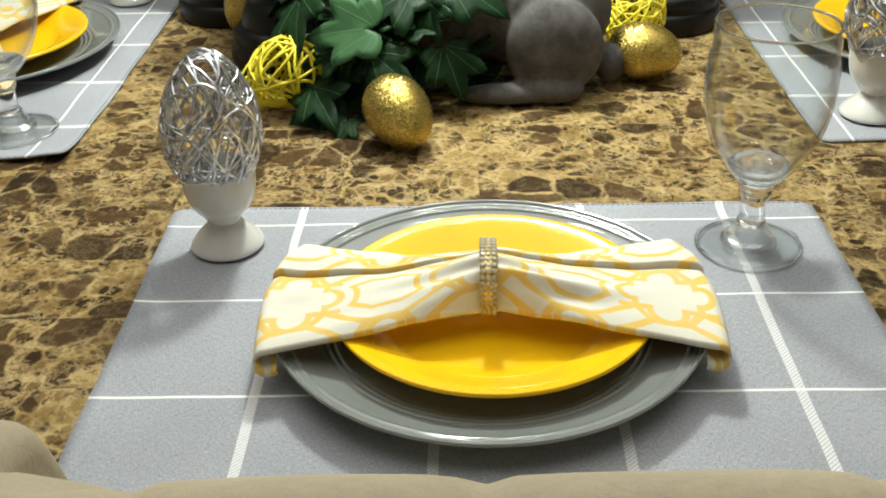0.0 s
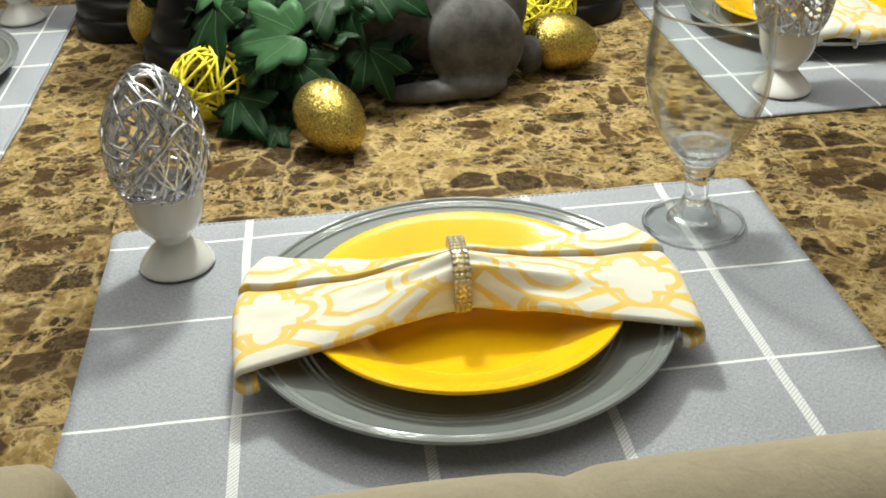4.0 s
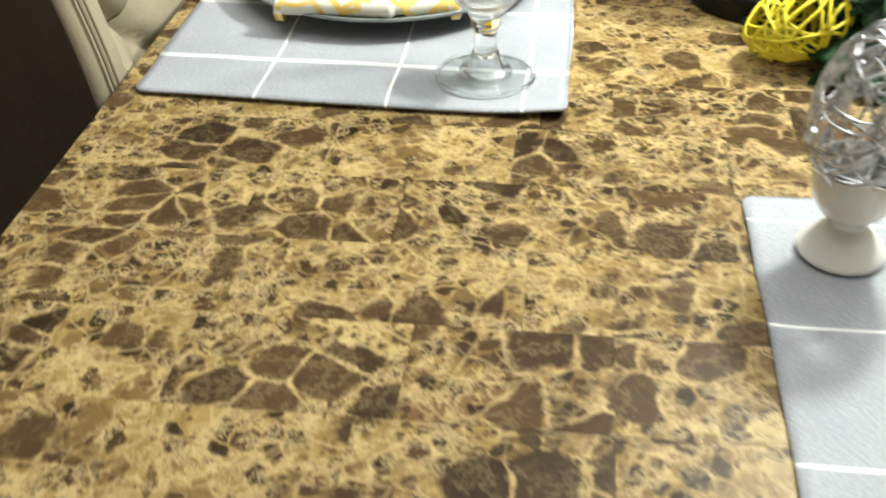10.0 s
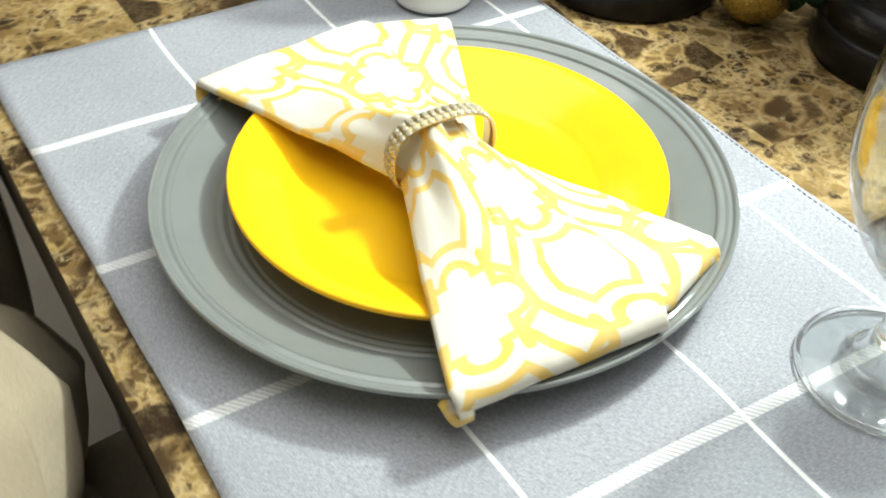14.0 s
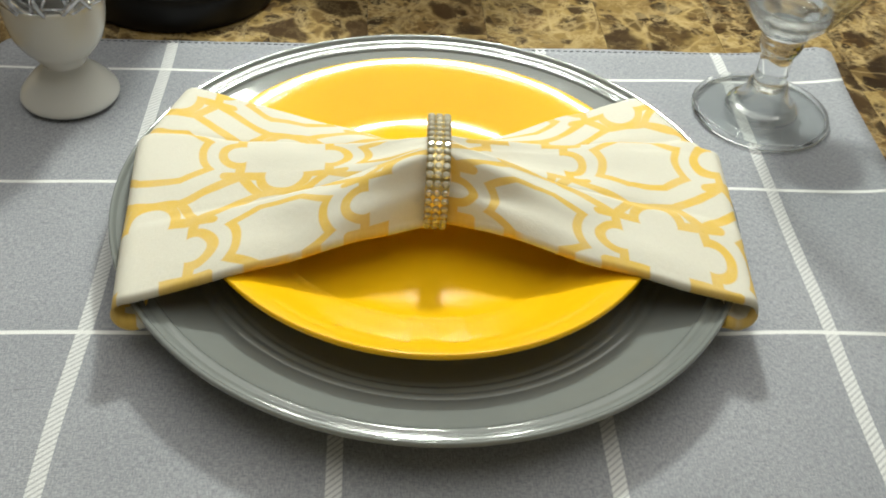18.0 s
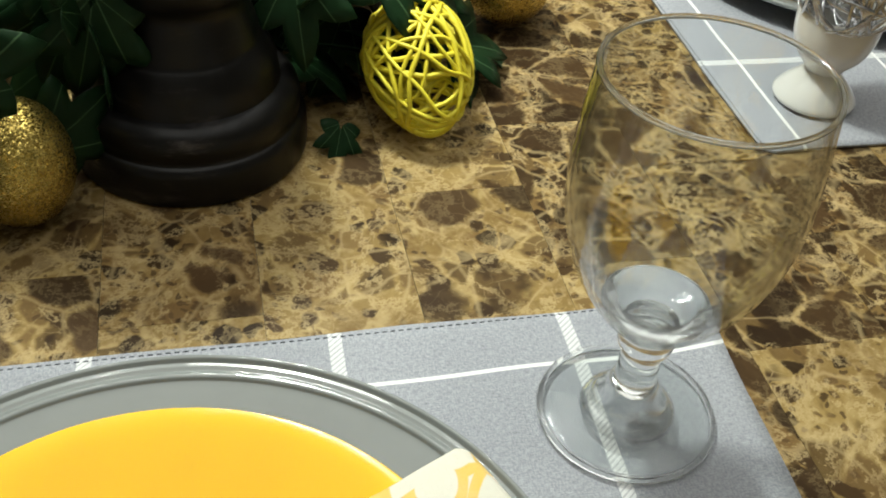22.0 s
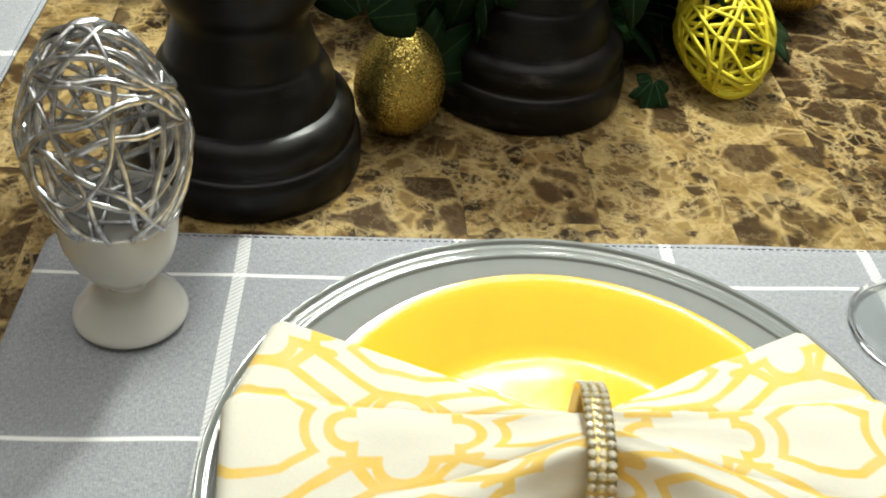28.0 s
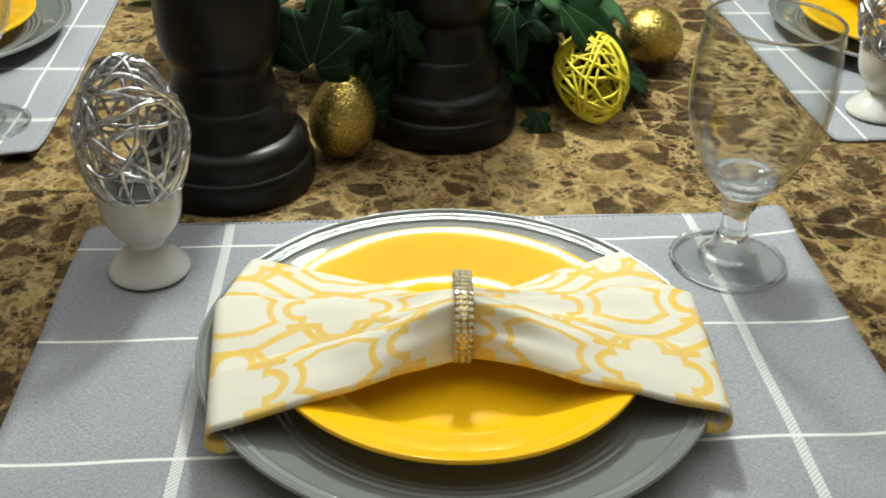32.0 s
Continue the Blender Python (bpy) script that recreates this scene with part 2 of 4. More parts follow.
def napkin_mat():
    """White cotton printed with a golden trellis of lobed frames and nested hexagons; UV in metres."""
    m = Mat("white_cotton_golden_trellis", 0.88)
    u, v = m.xy("UV")
    wob = (m.noise(26.0, 2.0, 0.5, m.tc.outputs["UV"]) - 0.5) * 0.006
    wob2 = (m.noise(34.0, 2.0, 0.5, m.tc.outputs["UV"]) - 0.5) * 0.006
    u, v = u + wob, v - wob2
    HX, HY = 0.0565, 0.0560             # half of the repeat
    FX, FY, LOBE = 0.0200, 0.0150, 0.0108
    a = (((u / (2 * HX)).fract() - 0.5) * (2 * HX)).abs()
    b = (((v / (2 * HY)).fract() - 0.5) * (2 * HY)).abs()
    a2, b2 = a * -1.0 + HX, b * -1.0 + HY

    def lobed(x, y):
        body = (x - FX).max(y - FY)
        side = ((x - FX) * (x - FX) + y * y).sqrt() - LOBE * 0.80
        top = ((y - FY) * (y - FY) + x * x).sqrt() - LOBE
        return body.min(side).min(top).abs()

    def line(x, y, x0, y0, x1, y1):
        """Distance to a straight stroke."""
        dx, dy = x1 - x0, y1 - y0
        along = ((x - x0) * dx + (y - y0) * dy) / (dx * dx + dy * dy)
        along = along.max(0.0).min(1.0)
        ex, ey = x - x0 - along * dx, y - y0 - along * dy
        return (ex * ex + ey * ey).sqrt()

    def half(x, y):
        """The strokes that belong to one lobed frame and the hexagon beside it."""
        d = lobed(x, y)
        d = d.min(line(x, y, FX, FY, HX - 0.0105, 0.0300))
        d = d.min(line(x, y, HX - 0.0105, 0.0300, HX, 0.0300))
        d = d.min(line(x, y, HX - 0.0105, 0.0300, HX - FX, HY - FY))
        d = d.min(line(x, y, FX, FY, FX + 0.0075, FY))
        hx = x * -1.0 + HX
        inner = (hx * 0.5 + y * 0.866 - 0.0190).max(y - 0.0168).max((((x - FX) * (x - FX) + y * y).sqrt() - 0.0182) * -1.0)
        return d.min(inner.abs() + 0.0003)

    d = half(a, b).min(half(a2, b2))
    ink = d.step(0.0026, 0.0018)
    thread = m.noise(1.0, 2.0, 0.6, m.coord("UV", False, (2600, 420, 1))) * 0.5 + m.noise(1.0, 2.0, 0.6, m.coord("UV", False, (420, 2600, 1))) * 0.5
    fade = m.noise(60.0, 3.0, 0.6, m.tc.outputs["UV"]).step(0.3, 0.7, 0.80, 0.97)
    white = m.mix(thread, (0.61, 0.575, 0.485), (0.745, 0.71, 0.615))
    gold = m.mix(thread, (0.66, 0.405, 0.045), (0.82, 0.560, 0.110))
    m.colour(m.mix(ink * fade, white, gold))
    m.bump(thread + m.noise(45.0, 4.0, 0.6, m.tc.outputs["UV"]) * 2.0, 0.35, 0.0006)
    m.b.inputs["Subsurface Weight"].default_value = 0.06
    m.b.inputs["Subsurface Radius"].default_value = (0.004, 0.003, 0.002)
    return m.m


NAPKIN = napkin_mat()


def glaze(name, colour, dark, rough, sheen, coat, polish=0.035):
    m = Mat(name, rough)
    s = m.noise(30.0, 4.0, 0.6)
    m.colour(m.mix(s.step(0.35, 0.75) * 0.35, colour, dark))
    m.rough(m.noise(70.0, 3.0).step(0.3, 0.8, rough * 0.8, rough * 1.5))
    m.b.inputs["Coat Weight"].default_value = coat
    m.b.inputs["Coat Roughness"].default_value = polish
    m.b.inputs["Specular IOR Level"].default_value = sheen
    m.bump(m.noise(55.0, 3.0, 0.5), 0.10, 0.0006)
    return m.m


GREY_GLAZE = glaze("slate_grey_glaze", (0.215, 0.230, 0.222), (0.175, 0.185, 0.178), 0.09, 0.5, 0.65)
YELLOW_GLAZE = glaze("marigold_yellow_glaze", (0.91, 0.520, 0.006), (0.87, 0.468, 0.005), 0.15, 0.30, 0.12, 0.06)
WHITE_GLAZE = glaze("white_porcelain", (0.72, 0.70, 0.66), (0.66, 0.64, 0.6), 0.12, 0.45, 0.8)


def thin_glass(name, rim, power=2.9, rough=0.02):
    """Thin blown glass: nearly clear face on, glossy towards its outline."""
    m = Mat(name)
    clear = m.t.nodes.new("ShaderNodeBsdfTransparent")
    clear.inputs[0].default_value = (0.965, 0.975, 0.972, 1)
    gloss = m.t.nodes.new("ShaderNodeBsdfGlossy")
    gloss.inputs["Roughness"].default_value = rough
    wave = m.t.nodes.new("ShaderNodeBump")
    wave.inputs["Strength"].default_value, wave.inputs["Distance"].default_value = 0.5, 0.003
    m.link(m.noise(38.0, 2.0, 0.5), wave.inputs["Height"])
    m.t.links.new(wave.outputs[0], gloss.inputs["Normal"])
    weight = m.t.nodes.new("ShaderNodeLayerWeight")
    weight.inputs["Blend"].default_value = 0.5
    edge = V(m.t, weight.outputs["Facing"]).op("POWER", power) * rim + 0.03
    both = m.t.nodes.new("ShaderNodeMixShader")
    m.t.links.new(edge.socket, both.inputs[0])
    m.t.links.new(clear.outputs[0], both.inputs[1])
    m.t.links.new(gloss.outputs[0], both.inputs[2])
    m.t.links.new(both.outputs[0], m.t.nodes["Material Output"].inputs[0])
    return m.m


BOWL_GLASS = thin_glass("clear_bowl_glass", 0.90)
FOOT_GLASS = thin_glass("clear_foot_glass", 0.70)
DOME_GLASS = thin_glass("clear_dome_glass", 0.95, 0.8, 0.14)
STEM_GLASS = Mat("clear_stem_glass", 0.0, 0.0, (0.985, 0.99, 0.985), Transmission_Weight=1.0, IOR=1.47).m
SILVER = Mat("silver_painted_vine", 0.27, 0.95, (0.5, 0.5, 0.52))
SILVER.colour(SILVER.mix(SILVER.noise(160.0, 4.0).step(0.3, 0.7), (0.36, 0.36, 0.375), (0.90, 0.90, 0.92)))
SILVER.bump(SILVER.noise(420.0, 3.0), 0.35, 0.0005)
SILVER = SILVER.m
YELLOW_VINE = Mat("yellow_painted_vine", 0.5, 0.0)
YELLOW_VINE.colour(YELLOW_VINE.mix(YELLOW_VINE.noise(150.0, 4.0), (0.62, 0.50, 0.01), (0.90, 0.80, 0.06)))
YELLOW_VINE.bump(YELLOW_VINE.noise(420.0, 3.0), 0.5, 0.0006)
YELLOW_VINE = YELLOW_VINE.m


def glitter():
    m = Mat("gold_glitter", 0.30, 0.9)
    at = m.coord()
    d, r, g, node = m.cells(1450.0, at)
    m.colour(m.mix(r, (0.30, 0.205, 0.035), (0.78, 0.59, 0.17)))
    nm = m.t.nodes.new("ShaderNodeVectorMath")
    nm.operation = "MULTIPLY_ADD"
    sub = m.t.nodes.new("ShaderNodeVectorMath")
    sub.operation = "SUBTRACT"
    m.t.links.new(node.outputs["Color"], sub.inputs[0])
    sub.inputs[1].default_value = (0.5, 0.5, 0.5)
    geo = m.t.nodes.new("ShaderNodeNewGeometry")
    m.t.links.new(sub.outputs[0], nm.inputs[0])
    nm.inputs[1].default_value = (0.62, 0.62, 0.62)
    m.t.links.new(geo.outputs["Normal"], nm.inputs[2])
    nn = m.t.nodes.new("ShaderNodeVectorMath")
    nn.operation = "NORMALIZE"
    m.t.links.new(nm.outputs[0], nn.inputs[0])
    m.t.links.new(nn.outputs[0], m.b.inputs["Normal"])
    m.rough(g.step(0.0, 1.0, 0.14, 0.36))
    return m.m


GLITTER = glitter()


def upholstery(name, a, b):
    m = Mat(name, 0.9)
    w = m.noise(1.0, 3.0, 0.6, m.coord("Object", False, (900, 900, 130))) * 0.5 + m.noise(1.0, 3.0, 0.6, m.coord("Object", False, (130, 130, 900))) * 0.5
    c = m.mix(w, a, b)
    c = m.mix(m.noise(7.0, 3.0).step(0.35, 0.7) * 0.3, c, tuple(x * 0.72 for x in a))
    m.colour(c)
    crease = (m.noise(22.0, 5.0, 0.6, m.warp(m.coord(), 14.0, 0.05)) - 0.5).abs().step(0.05, 0.0)
    m.bump(w * 0.5 + m.noise(45.0, 4.0, 0.6) * 1.5 - crease * 0.2, 0.5, 0.0010)
    m.b.inputs["Specular IOR Level"].default_value = 0.25
    return m.m


LINEN = upholstery("beige_linen", (0.27, 0.222, 0.150), (0.50, 0.43, 0.305))


BROWN_CLOTH = upholstery("dark_brown_cloth", (0.05, 0.036, 0.025), (0.10, 0.075, 0.052))
WELT = Mat("brown_seam_cord", 0.85, 0.0, (0.25, 0.205, 0.135)).m


def dark_wood():
    m = Mat("dark_stained_wood", 0.42)
    g = m.noise(1.0, 5.0, 0.6, m.coord("Object", False, (90, 90, 14)))
    wear = m.noise(1.0, 5.0, 0.7, m.coord("Object", False, (22, 22, 95))).step(0.55, 0.78) * m.noise(14.0, 3.0).step(0.40, 0.65)
    c = m.mix(g, (0.002, 0.0017, 0.0016), (0.0065, 0.0052, 0.0047))
    m.colour(m.mix(wear * 0.75, c, (0.115, 0.098, 0.092)))
    m.rough(g.step(0.2, 0.8, 0.30, 0.48))
    m.b.inputs["Specular IOR Level"].default_value = 0.28
    m.bump(g, 0.25, 0.001)
    return m.m


DARK_WOOD = dark_wood()


def stone():
    m = Mat("grey_cast_stone", 0.85)
    n = m.noise(35.0, 6.0, 0.7)
    c = m.mix(n.step(0.3, 0.7), (0.052, 0.047, 0.046), (0.135, 0.125, 0.123))
    m.colour(m.mix(m.noise(9.0, 4.0).step(0.55, 0.7) * 0.6, c, (0.05, 0.043, 0.04)))
    m.bump(m.noise(180.0, 5.0, 0.7), 0.5, 0.001)
    return m.m


STONE = stone()


def leaf_mat(name, pale):
    m = Mat(name, 0.42)
    u, v = m.xy("UV")
    # pale veins fan out from the stalk
    vein = u.abs().step(0.012, 0.004)
    for k in (0.62, 1.7):
        vein = vein.max((u.abs() - (v + 0.30) * k).abs().step(0.016, 0.006))
    n = m.noise(90.0, 3.0)
    r = m.random()
    c = m.mix(n, (0.005, 0.016, 0.006), (0.014, 0.040, 0.014))
    c = m.mix(r.step(0.80, 1.0) * 0.7, c, (0.050, 0.125, 0.055))
    c = m.mix(pale, c, (0.088, 0.205, 0.088))
    m.colour(m.mix(vein * 0.40, c, (0.12, 0.22, 0.10)))
    m.bump(n + vein, 0.3, 0.001)
    m.b.inputs["Specular IOR Level"].default_value = 0.10
    return m.m


IVY = leaf_mat("ivy_leaf", 0.0)
IVY_YOUNG = leaf_mat("young_ivy_leaf", 0.5)
THREAD = Mat("dark_grey_thread", 0.85, 0.0, (0.09, 0.095, 0.11)).m
STEM = Mat("green_stem", 0.6, 0.0, (0.06, 0.11, 0.035)).m
CRYSTAL = Mat("rhinestone", 0.05, 0.0, (1.0, 0.94, 0.74), Transmission_Weight=0.55, IOR=1.9).m
GILT = Mat("gilt_metal", 0.3, 1.0, (0.66, 0.50, 0.20)).m


def plaster(name, a, b, scale=3.0, rough=0.85):
    m = Mat(name, rough)
    m.colour(m.mix(m.noise(scale, 5.0, 0.6), a, b))
    m.bump(m.noise(140.0, 4.0), 0.2, 0.001)
    return m.m


WALL = plaster("warm_white_paint", (0.58, 0.57, 0.53), (0.64, 0.63, 0.59))
CEIL = plaster("white_ceiling_paint", (0.76, 0.75, 0.72), (0.8, 0.79, 0.76))
FLOOR = plaster("greige_floor_tile", (0.22, 0.185, 0.15), (0.34, 0.295, 0.25), 6.0, 0.4)
BLACK_FELT = Mat("dark_edge_band", 0.6, 0.0, (0.03, 0.02, 0.012)).m


# ---- mesh helpers ----
def mesh(name, verts, faces, material, smooth=True, uv=None):
    me = bpy.data.meshes.new(name)
    me.from_pydata([tuple(v) for v in verts], [], faces)
    if smooth:
        me.polygons.foreach_set("use_smooth", [True] * len(me.polygons))
    if uv is not None:
        layer = me.uv_layers.new(name="UVMap")
        flat = np.array(uv, float)[[l.vertex_index for l in me.loops]].ravel()
        layer.data.foreach_set("uv", flat)
    me.materials.append(material)
    me.update()
    return me


def thing(name, label, category, at=None, group="", data=None):
    ob = tagged(new(name, data), label, category, group)
    if at is not None:
        ob.matrix_basis = at
    return ob


def part(name, me, parent, label="", at=None):
    ob = new(name, me)
    ob.parent = parent
    if at is not None:
        ob.matrix_basis = at
    if label:
        tagged(ob, label)
    return ob


def lathe(name, profile, material, n=64, closed=False, wobble=0.0):
    """A turned body from rows of radius and height, bottom to top; rows with no radius close it."""
    verts, faces, rings = [], [], []
    for k, (r, z) in enumerate(profile):
        if r < 1e-6:
            rings.append([len(verts)] * n)
            verts.append((0, 0, z))
        else:
            rings.append(list(range(len(verts), len(verts) + n)))
            for i in range(n):
                a = 2 * math.pi * i / n
                q = r * (1 + wobble * noise.noise((math.cos(a) * 3, math.sin(a) * 3, z * 60)))
                verts.append((q * math.cos(a), q * math.sin(a), z))
    pairs = list(zip(rings, rings[1:])) + ([(rings[-1], rings[0])] if closed else [])
    for a, b in pairs:
        for i in range(n):
            j = (i + 1) % n
            f = [a[i], a[j], b[j], b[i]]
            f = [v for k, v in enumerate(f) if v not in f[:k]]
            if len(f) > 2:
                faces.append(f)
    return mesh(name, verts, faces, material)


def smooth_profile(rows, times=3):
    """Corner cutting: rounds a profile, keeping its ends."""
    for _ in range(times):
        out = [rows[0]]
        for (a, b), (c, d) in zip(rows, rows[1:]):
            out += [(a * 0.75 + c * 0.25, b * 0.75 + d * 0.25), (a * 0.25 + c * 0.75, b * 0.25 + d * 0.75)]
        rows = out + [rows[-1]]
    return rows


def tube(points, radius, n=6, closed=False):
    """Vertices and faces of a round bar along points."""
    pts = [Vector(p) for p in points]
    verts, faces, count = [], [], len(pts)
    up = Vector((0.31, 0.17, 0.93))
    for i, p in enumerate(pts):
        a = pts[(i - 1) % count] if closed or i else pts[0]
        b = pts[(i + 1) % count] if closed or i < count - 1 else pts[-1]
        d = (b - a).normalized()
        s = d.cross(up)
        s = s.normalized() if s.length > 1e-4 else d.orthogonal().normalized()
        t = s.cross(d)
        up = t
        r = radius(i / max(1, count - 1)) if callable(radius) else radius
        for k in range(n):
            w = 2 * math.pi * k / n
            verts.append(p + r * (math.cos(w) * s + math.sin(w) * t))
    for i in range(count if closed else count - 1):
        j = (i + 1) % count
        for k in range(n):
            q = (k + 1) % n
            faces.append((i * n + k, i * n + q, j * n + q, j * n + k))
    if not closed:
        faces.append(tuple(range(n - 1, -1, -1)))
        faces.append(tuple(range((count - 1) * n, count * n)))
    return verts, faces


def join(bodies):
    verts, faces = [], []
    for v, f in bodies:
        o = len(verts)
        verts += list(v)
        faces += [tuple(i + o for i in x) for x in f]
    return verts, faces


def box(x0, y0, z0, x1, y1, z1, bevel=0.0):
    """Vertices and faces of a block with cut edges."""
    bm = bmesh.new()
    bmesh.ops.create_cube(bm, size=1.0)
    for v in bm.verts:
        v.co = Vector(((x0 + x1) / 2 + v.co.x * (x1 - x0), (y0 + y1) / 2 + v.co.y * (y1 - y0), (z0 + z1) / 2 + v.co.z * (z1 - z0)))
    if bevel:
        bmesh.ops.bevel(bm, geom=list(bm.edges), offset=bevel, segments=2, profile=0.6, affect="EDGES")
    bm.verts.index_update()
    out = [tuple(v.co) for v in bm.verts], [tuple(v.index for v in f.verts) for f in bm.faces]
    bm.free()
    return out


def sheet(grid, thick, uvs=None):
    """A closed thin body from a grid of points; returns vertices, faces and UVs."""
    rows, cols = len(grid), len(grid[0])
    pts = np.array([[tuple(p) for p in r] for r in grid], float)
    du = np.gradient(pts, axis=0)
    dv = np.gradient(pts, axis=1)
    nr = np.cross(du, dv)
    nr /= np.linalg.norm(nr, axis=2, keepdims=True) + 1e-12
    low = pts - nr * thick
    verts = np.concatenate([pts.reshape(-1, 3), low.reshape(-1, 3)])
    N = rows * cols
    faces = []
    for i in range(rows - 1):
        for j in range(cols - 1):
            a, b, c, d = i * cols + j, (i + 1) * cols + j, (i + 1) * cols + j + 1, i * cols + j + 1
            faces.append((a, b, c, d))
            faces.append((N + d, N + c, N + b, N + a))
    rim = [j for j in range(cols)] + [i * cols + cols - 1 for i in range(1, rows)] + [(rows - 1) * cols + j for j in range(cols - 2, -1, -1)] + [i * cols for i in range(rows - 2, 0, -1)]
    for a, b in zip(rim, rim[1:] + rim[:1]):
        faces.append((a, b, N + b, N + a))
    uv = None if uvs is None else list(uvs) * 2
    return verts.tolist(), faces, uv

# ---- room ----
def structure(name, verts_faces, material, label):
    v, f = verts_faces
    return tagged(new(name, mesh(name, v, f, material, smooth=False)), label, name.split("_")[0], "", "structure")


X0, X1, Y0, Y1, H = -2.6, 2.9, -2.3, 3.6, 2.6
structure("floor", box(X0, Y0, -0.1, X1, Y1, 0.0), FLOOR, "greige tiled floor under the dining table")
structure("ceiling", box(X0, Y0, H, X1, Y1, H + 0.1), CEIL, "plain white painted ceiling")
structure("wall_north", box(X0, Y1, 0, X1, Y1 + 0.1, H), WALL, "plain warm white wall")
structure("wall_south", box(X0, Y0 - 0.1, 0, X1, Y0, H), WALL, "plain warm white wall")
structure("wall_west", box(X0 - 0.1, Y0 - 0.1, 0, X0, Y1 + 0.1, H), WALL, "plain warm white wall")
structure("wall_east", box(X1, Y0 - 0.1, 0, X1 + 0.1, Y1 + 0.1, H), WALL, "plain warm white wall")

# ---- table ----
TX0, TX1, TY0, TY1 = -0.723, 0.651, -0.032, 1.342
SKIN = 0.003
table = thing("dining_table", "square dining table with polished brown marble veneer top", "table", pose(0, 0, 0))
tabletop = part("tabletop", mesh("tabletop", *box(TX0, TY0, TOP - 0.05, TX1, TY1, TOP - SKIN, 0.002), BLACK_FELT, False), table)
part("apron", mesh("apron", *join([box(TX0 + 0.07, TY0 + 0.07, TOP - 0.14, TX1 - 0.07, TY0 + 0.095, TOP - 0.05), box(TX0 + 0.07, TY1 - 0.095, TOP - 0.14, TX1 - 0.07, TY1 - 0.07, TOP - 0.05), box(TX0 + 0.07, TY0 + 0.095, TOP - 0.14, TX0 + 0.095, TY1 - 0.095, TOP - 0.05), box(TX1 - 0.095, TY0 + 0.095, TOP - 0.14, TX1 - 0.07, TY1 - 0.095, TOP - 0.05)]), DARK_WOOD, False), table)
leg_mesh = mesh("leg", *box(-0.04, -0.04, 0, 0.04, 0.04, TOP - 0.05, 0.006), DARK_WOOD, False)
for lx in (TX0 + 0.11, TX1 - 0.11):
    for ly in (TY0 + 0.11, TY1 - 0.11):
        part("leg", leg_mesh, table, "", pose(lx, ly, 0))

# ---- place settings ----
SET_A = pose(0, 0, TOP)
SET_B = pose(-0.685, 0.678, TOP, 0, 0, -90)
SET_C = pose(0.620, 0.686, TOP, 0, 0, 90)
SET_D = pose(-0.010, 1.310, TOP, 0, 0, 180)
CLOTH = 0.0022                  # top of a placemat over the table


def placemat(at, corners, stripe_x, stripe_gap, lean, line_y, line_gap, seed, curl=0.0):
    """A cloth with rounded corners; corners front left, front right, back right, back left."""
    fl, fr, br, bl = [Vector(c) for c in corners]
    n, m, rad = 64, 46, 0.010
    wide, deep = 0.488, 0.34
    grid, uvs = [], []
    for i in range(n + 1):
        row = []
        for j in range(m + 1):
            x, y = (i / n - 0.5) * wide, (j / m - 0.5) * deep
            cx, cy = wide / 2 - rad, deep / 2 - rad
            if abs(x) > cx and abs(y) > cy:
                dx, dy = abs(x) - cx, abs(y) - cy
                q = max(dx, dy)
                k = q / math.hypot(dx, dy) if q > 1e-9 else 1
                x, y = math.copysign(cx + dx * k, x), math.copysign(cy + dy * k, y)
            s, t = x / wide + 0.5, y / deep + 0.5
            p = fl * (1 - s) * (1 - t) + fr * s * (1 - t) + br * s * t + bl * (1 - s) * t
            w = noise.noise((p.x * 9 + seed, p.y * 9, seed)) * 0.0010 + noise.noise((p.x * 30, p.y * 30 + seed, 1)) * 0.0003
            side = 0.0016 * noise.noise((p.x * 14 + seed, p.y * 14, 7))
            rim = max(0.0, 1 - 40 * min(s, 1 - s, t, 1 - t))
            lift = curl * (0.45 * math.exp(-((1 - s) * wide / 0.016)) + math.exp(-(((1 - s) * wide) ** 2 + ((1 - t) * deep) ** 2) / 0.034 ** 2))
            row.append((p.x + side * rim, p.y + side * rim, CLOTH + abs(w) * 0.8 + 0.0003 * rim + lift))
            uvs.append(((p.x + lean * (1 - t) + 0.0012 * noise.noise((p.y * 16, seed, 3)) - stripe_x) / stripe_gap, (line_y - p.y + 0.0014 * noise.noise((p.x * 16, seed, 5))) / line_gap))
        grid.append(row)
    v, f, uv = sheet(grid, 0.0020, uvs)
    mat = thing("placemat", MAT_LABEL, "placemat", at, "place settings")
    part("cloth", mesh("cloth", v, f, MATCLOTH, True, uv), mat)
    # a row of stitches runs along the back hem
    rim = [Vector(grid[i][m - 1]) for i in range(n - 1, 0, -1)]
    bodies = []
    for a, b in zip(rim, rim[1:]):
        d = b - a
        count = max(1, int(d.length / 0.0036))
        for q in range(count):
            p0, p1 = a + d * ((q + 0.15) / count), a + d * ((q + 0.72) / count)
            out = [p + Vector((0, 0.0055, 0.00012)) for p in (p0, p1)]
            bodies.append(tube(out, 0.00042, 5))
    part("hem_stitching", mesh("hem_stitching", *join(bodies), THREAD), mat, "dark grey hem stitching")
    return mat


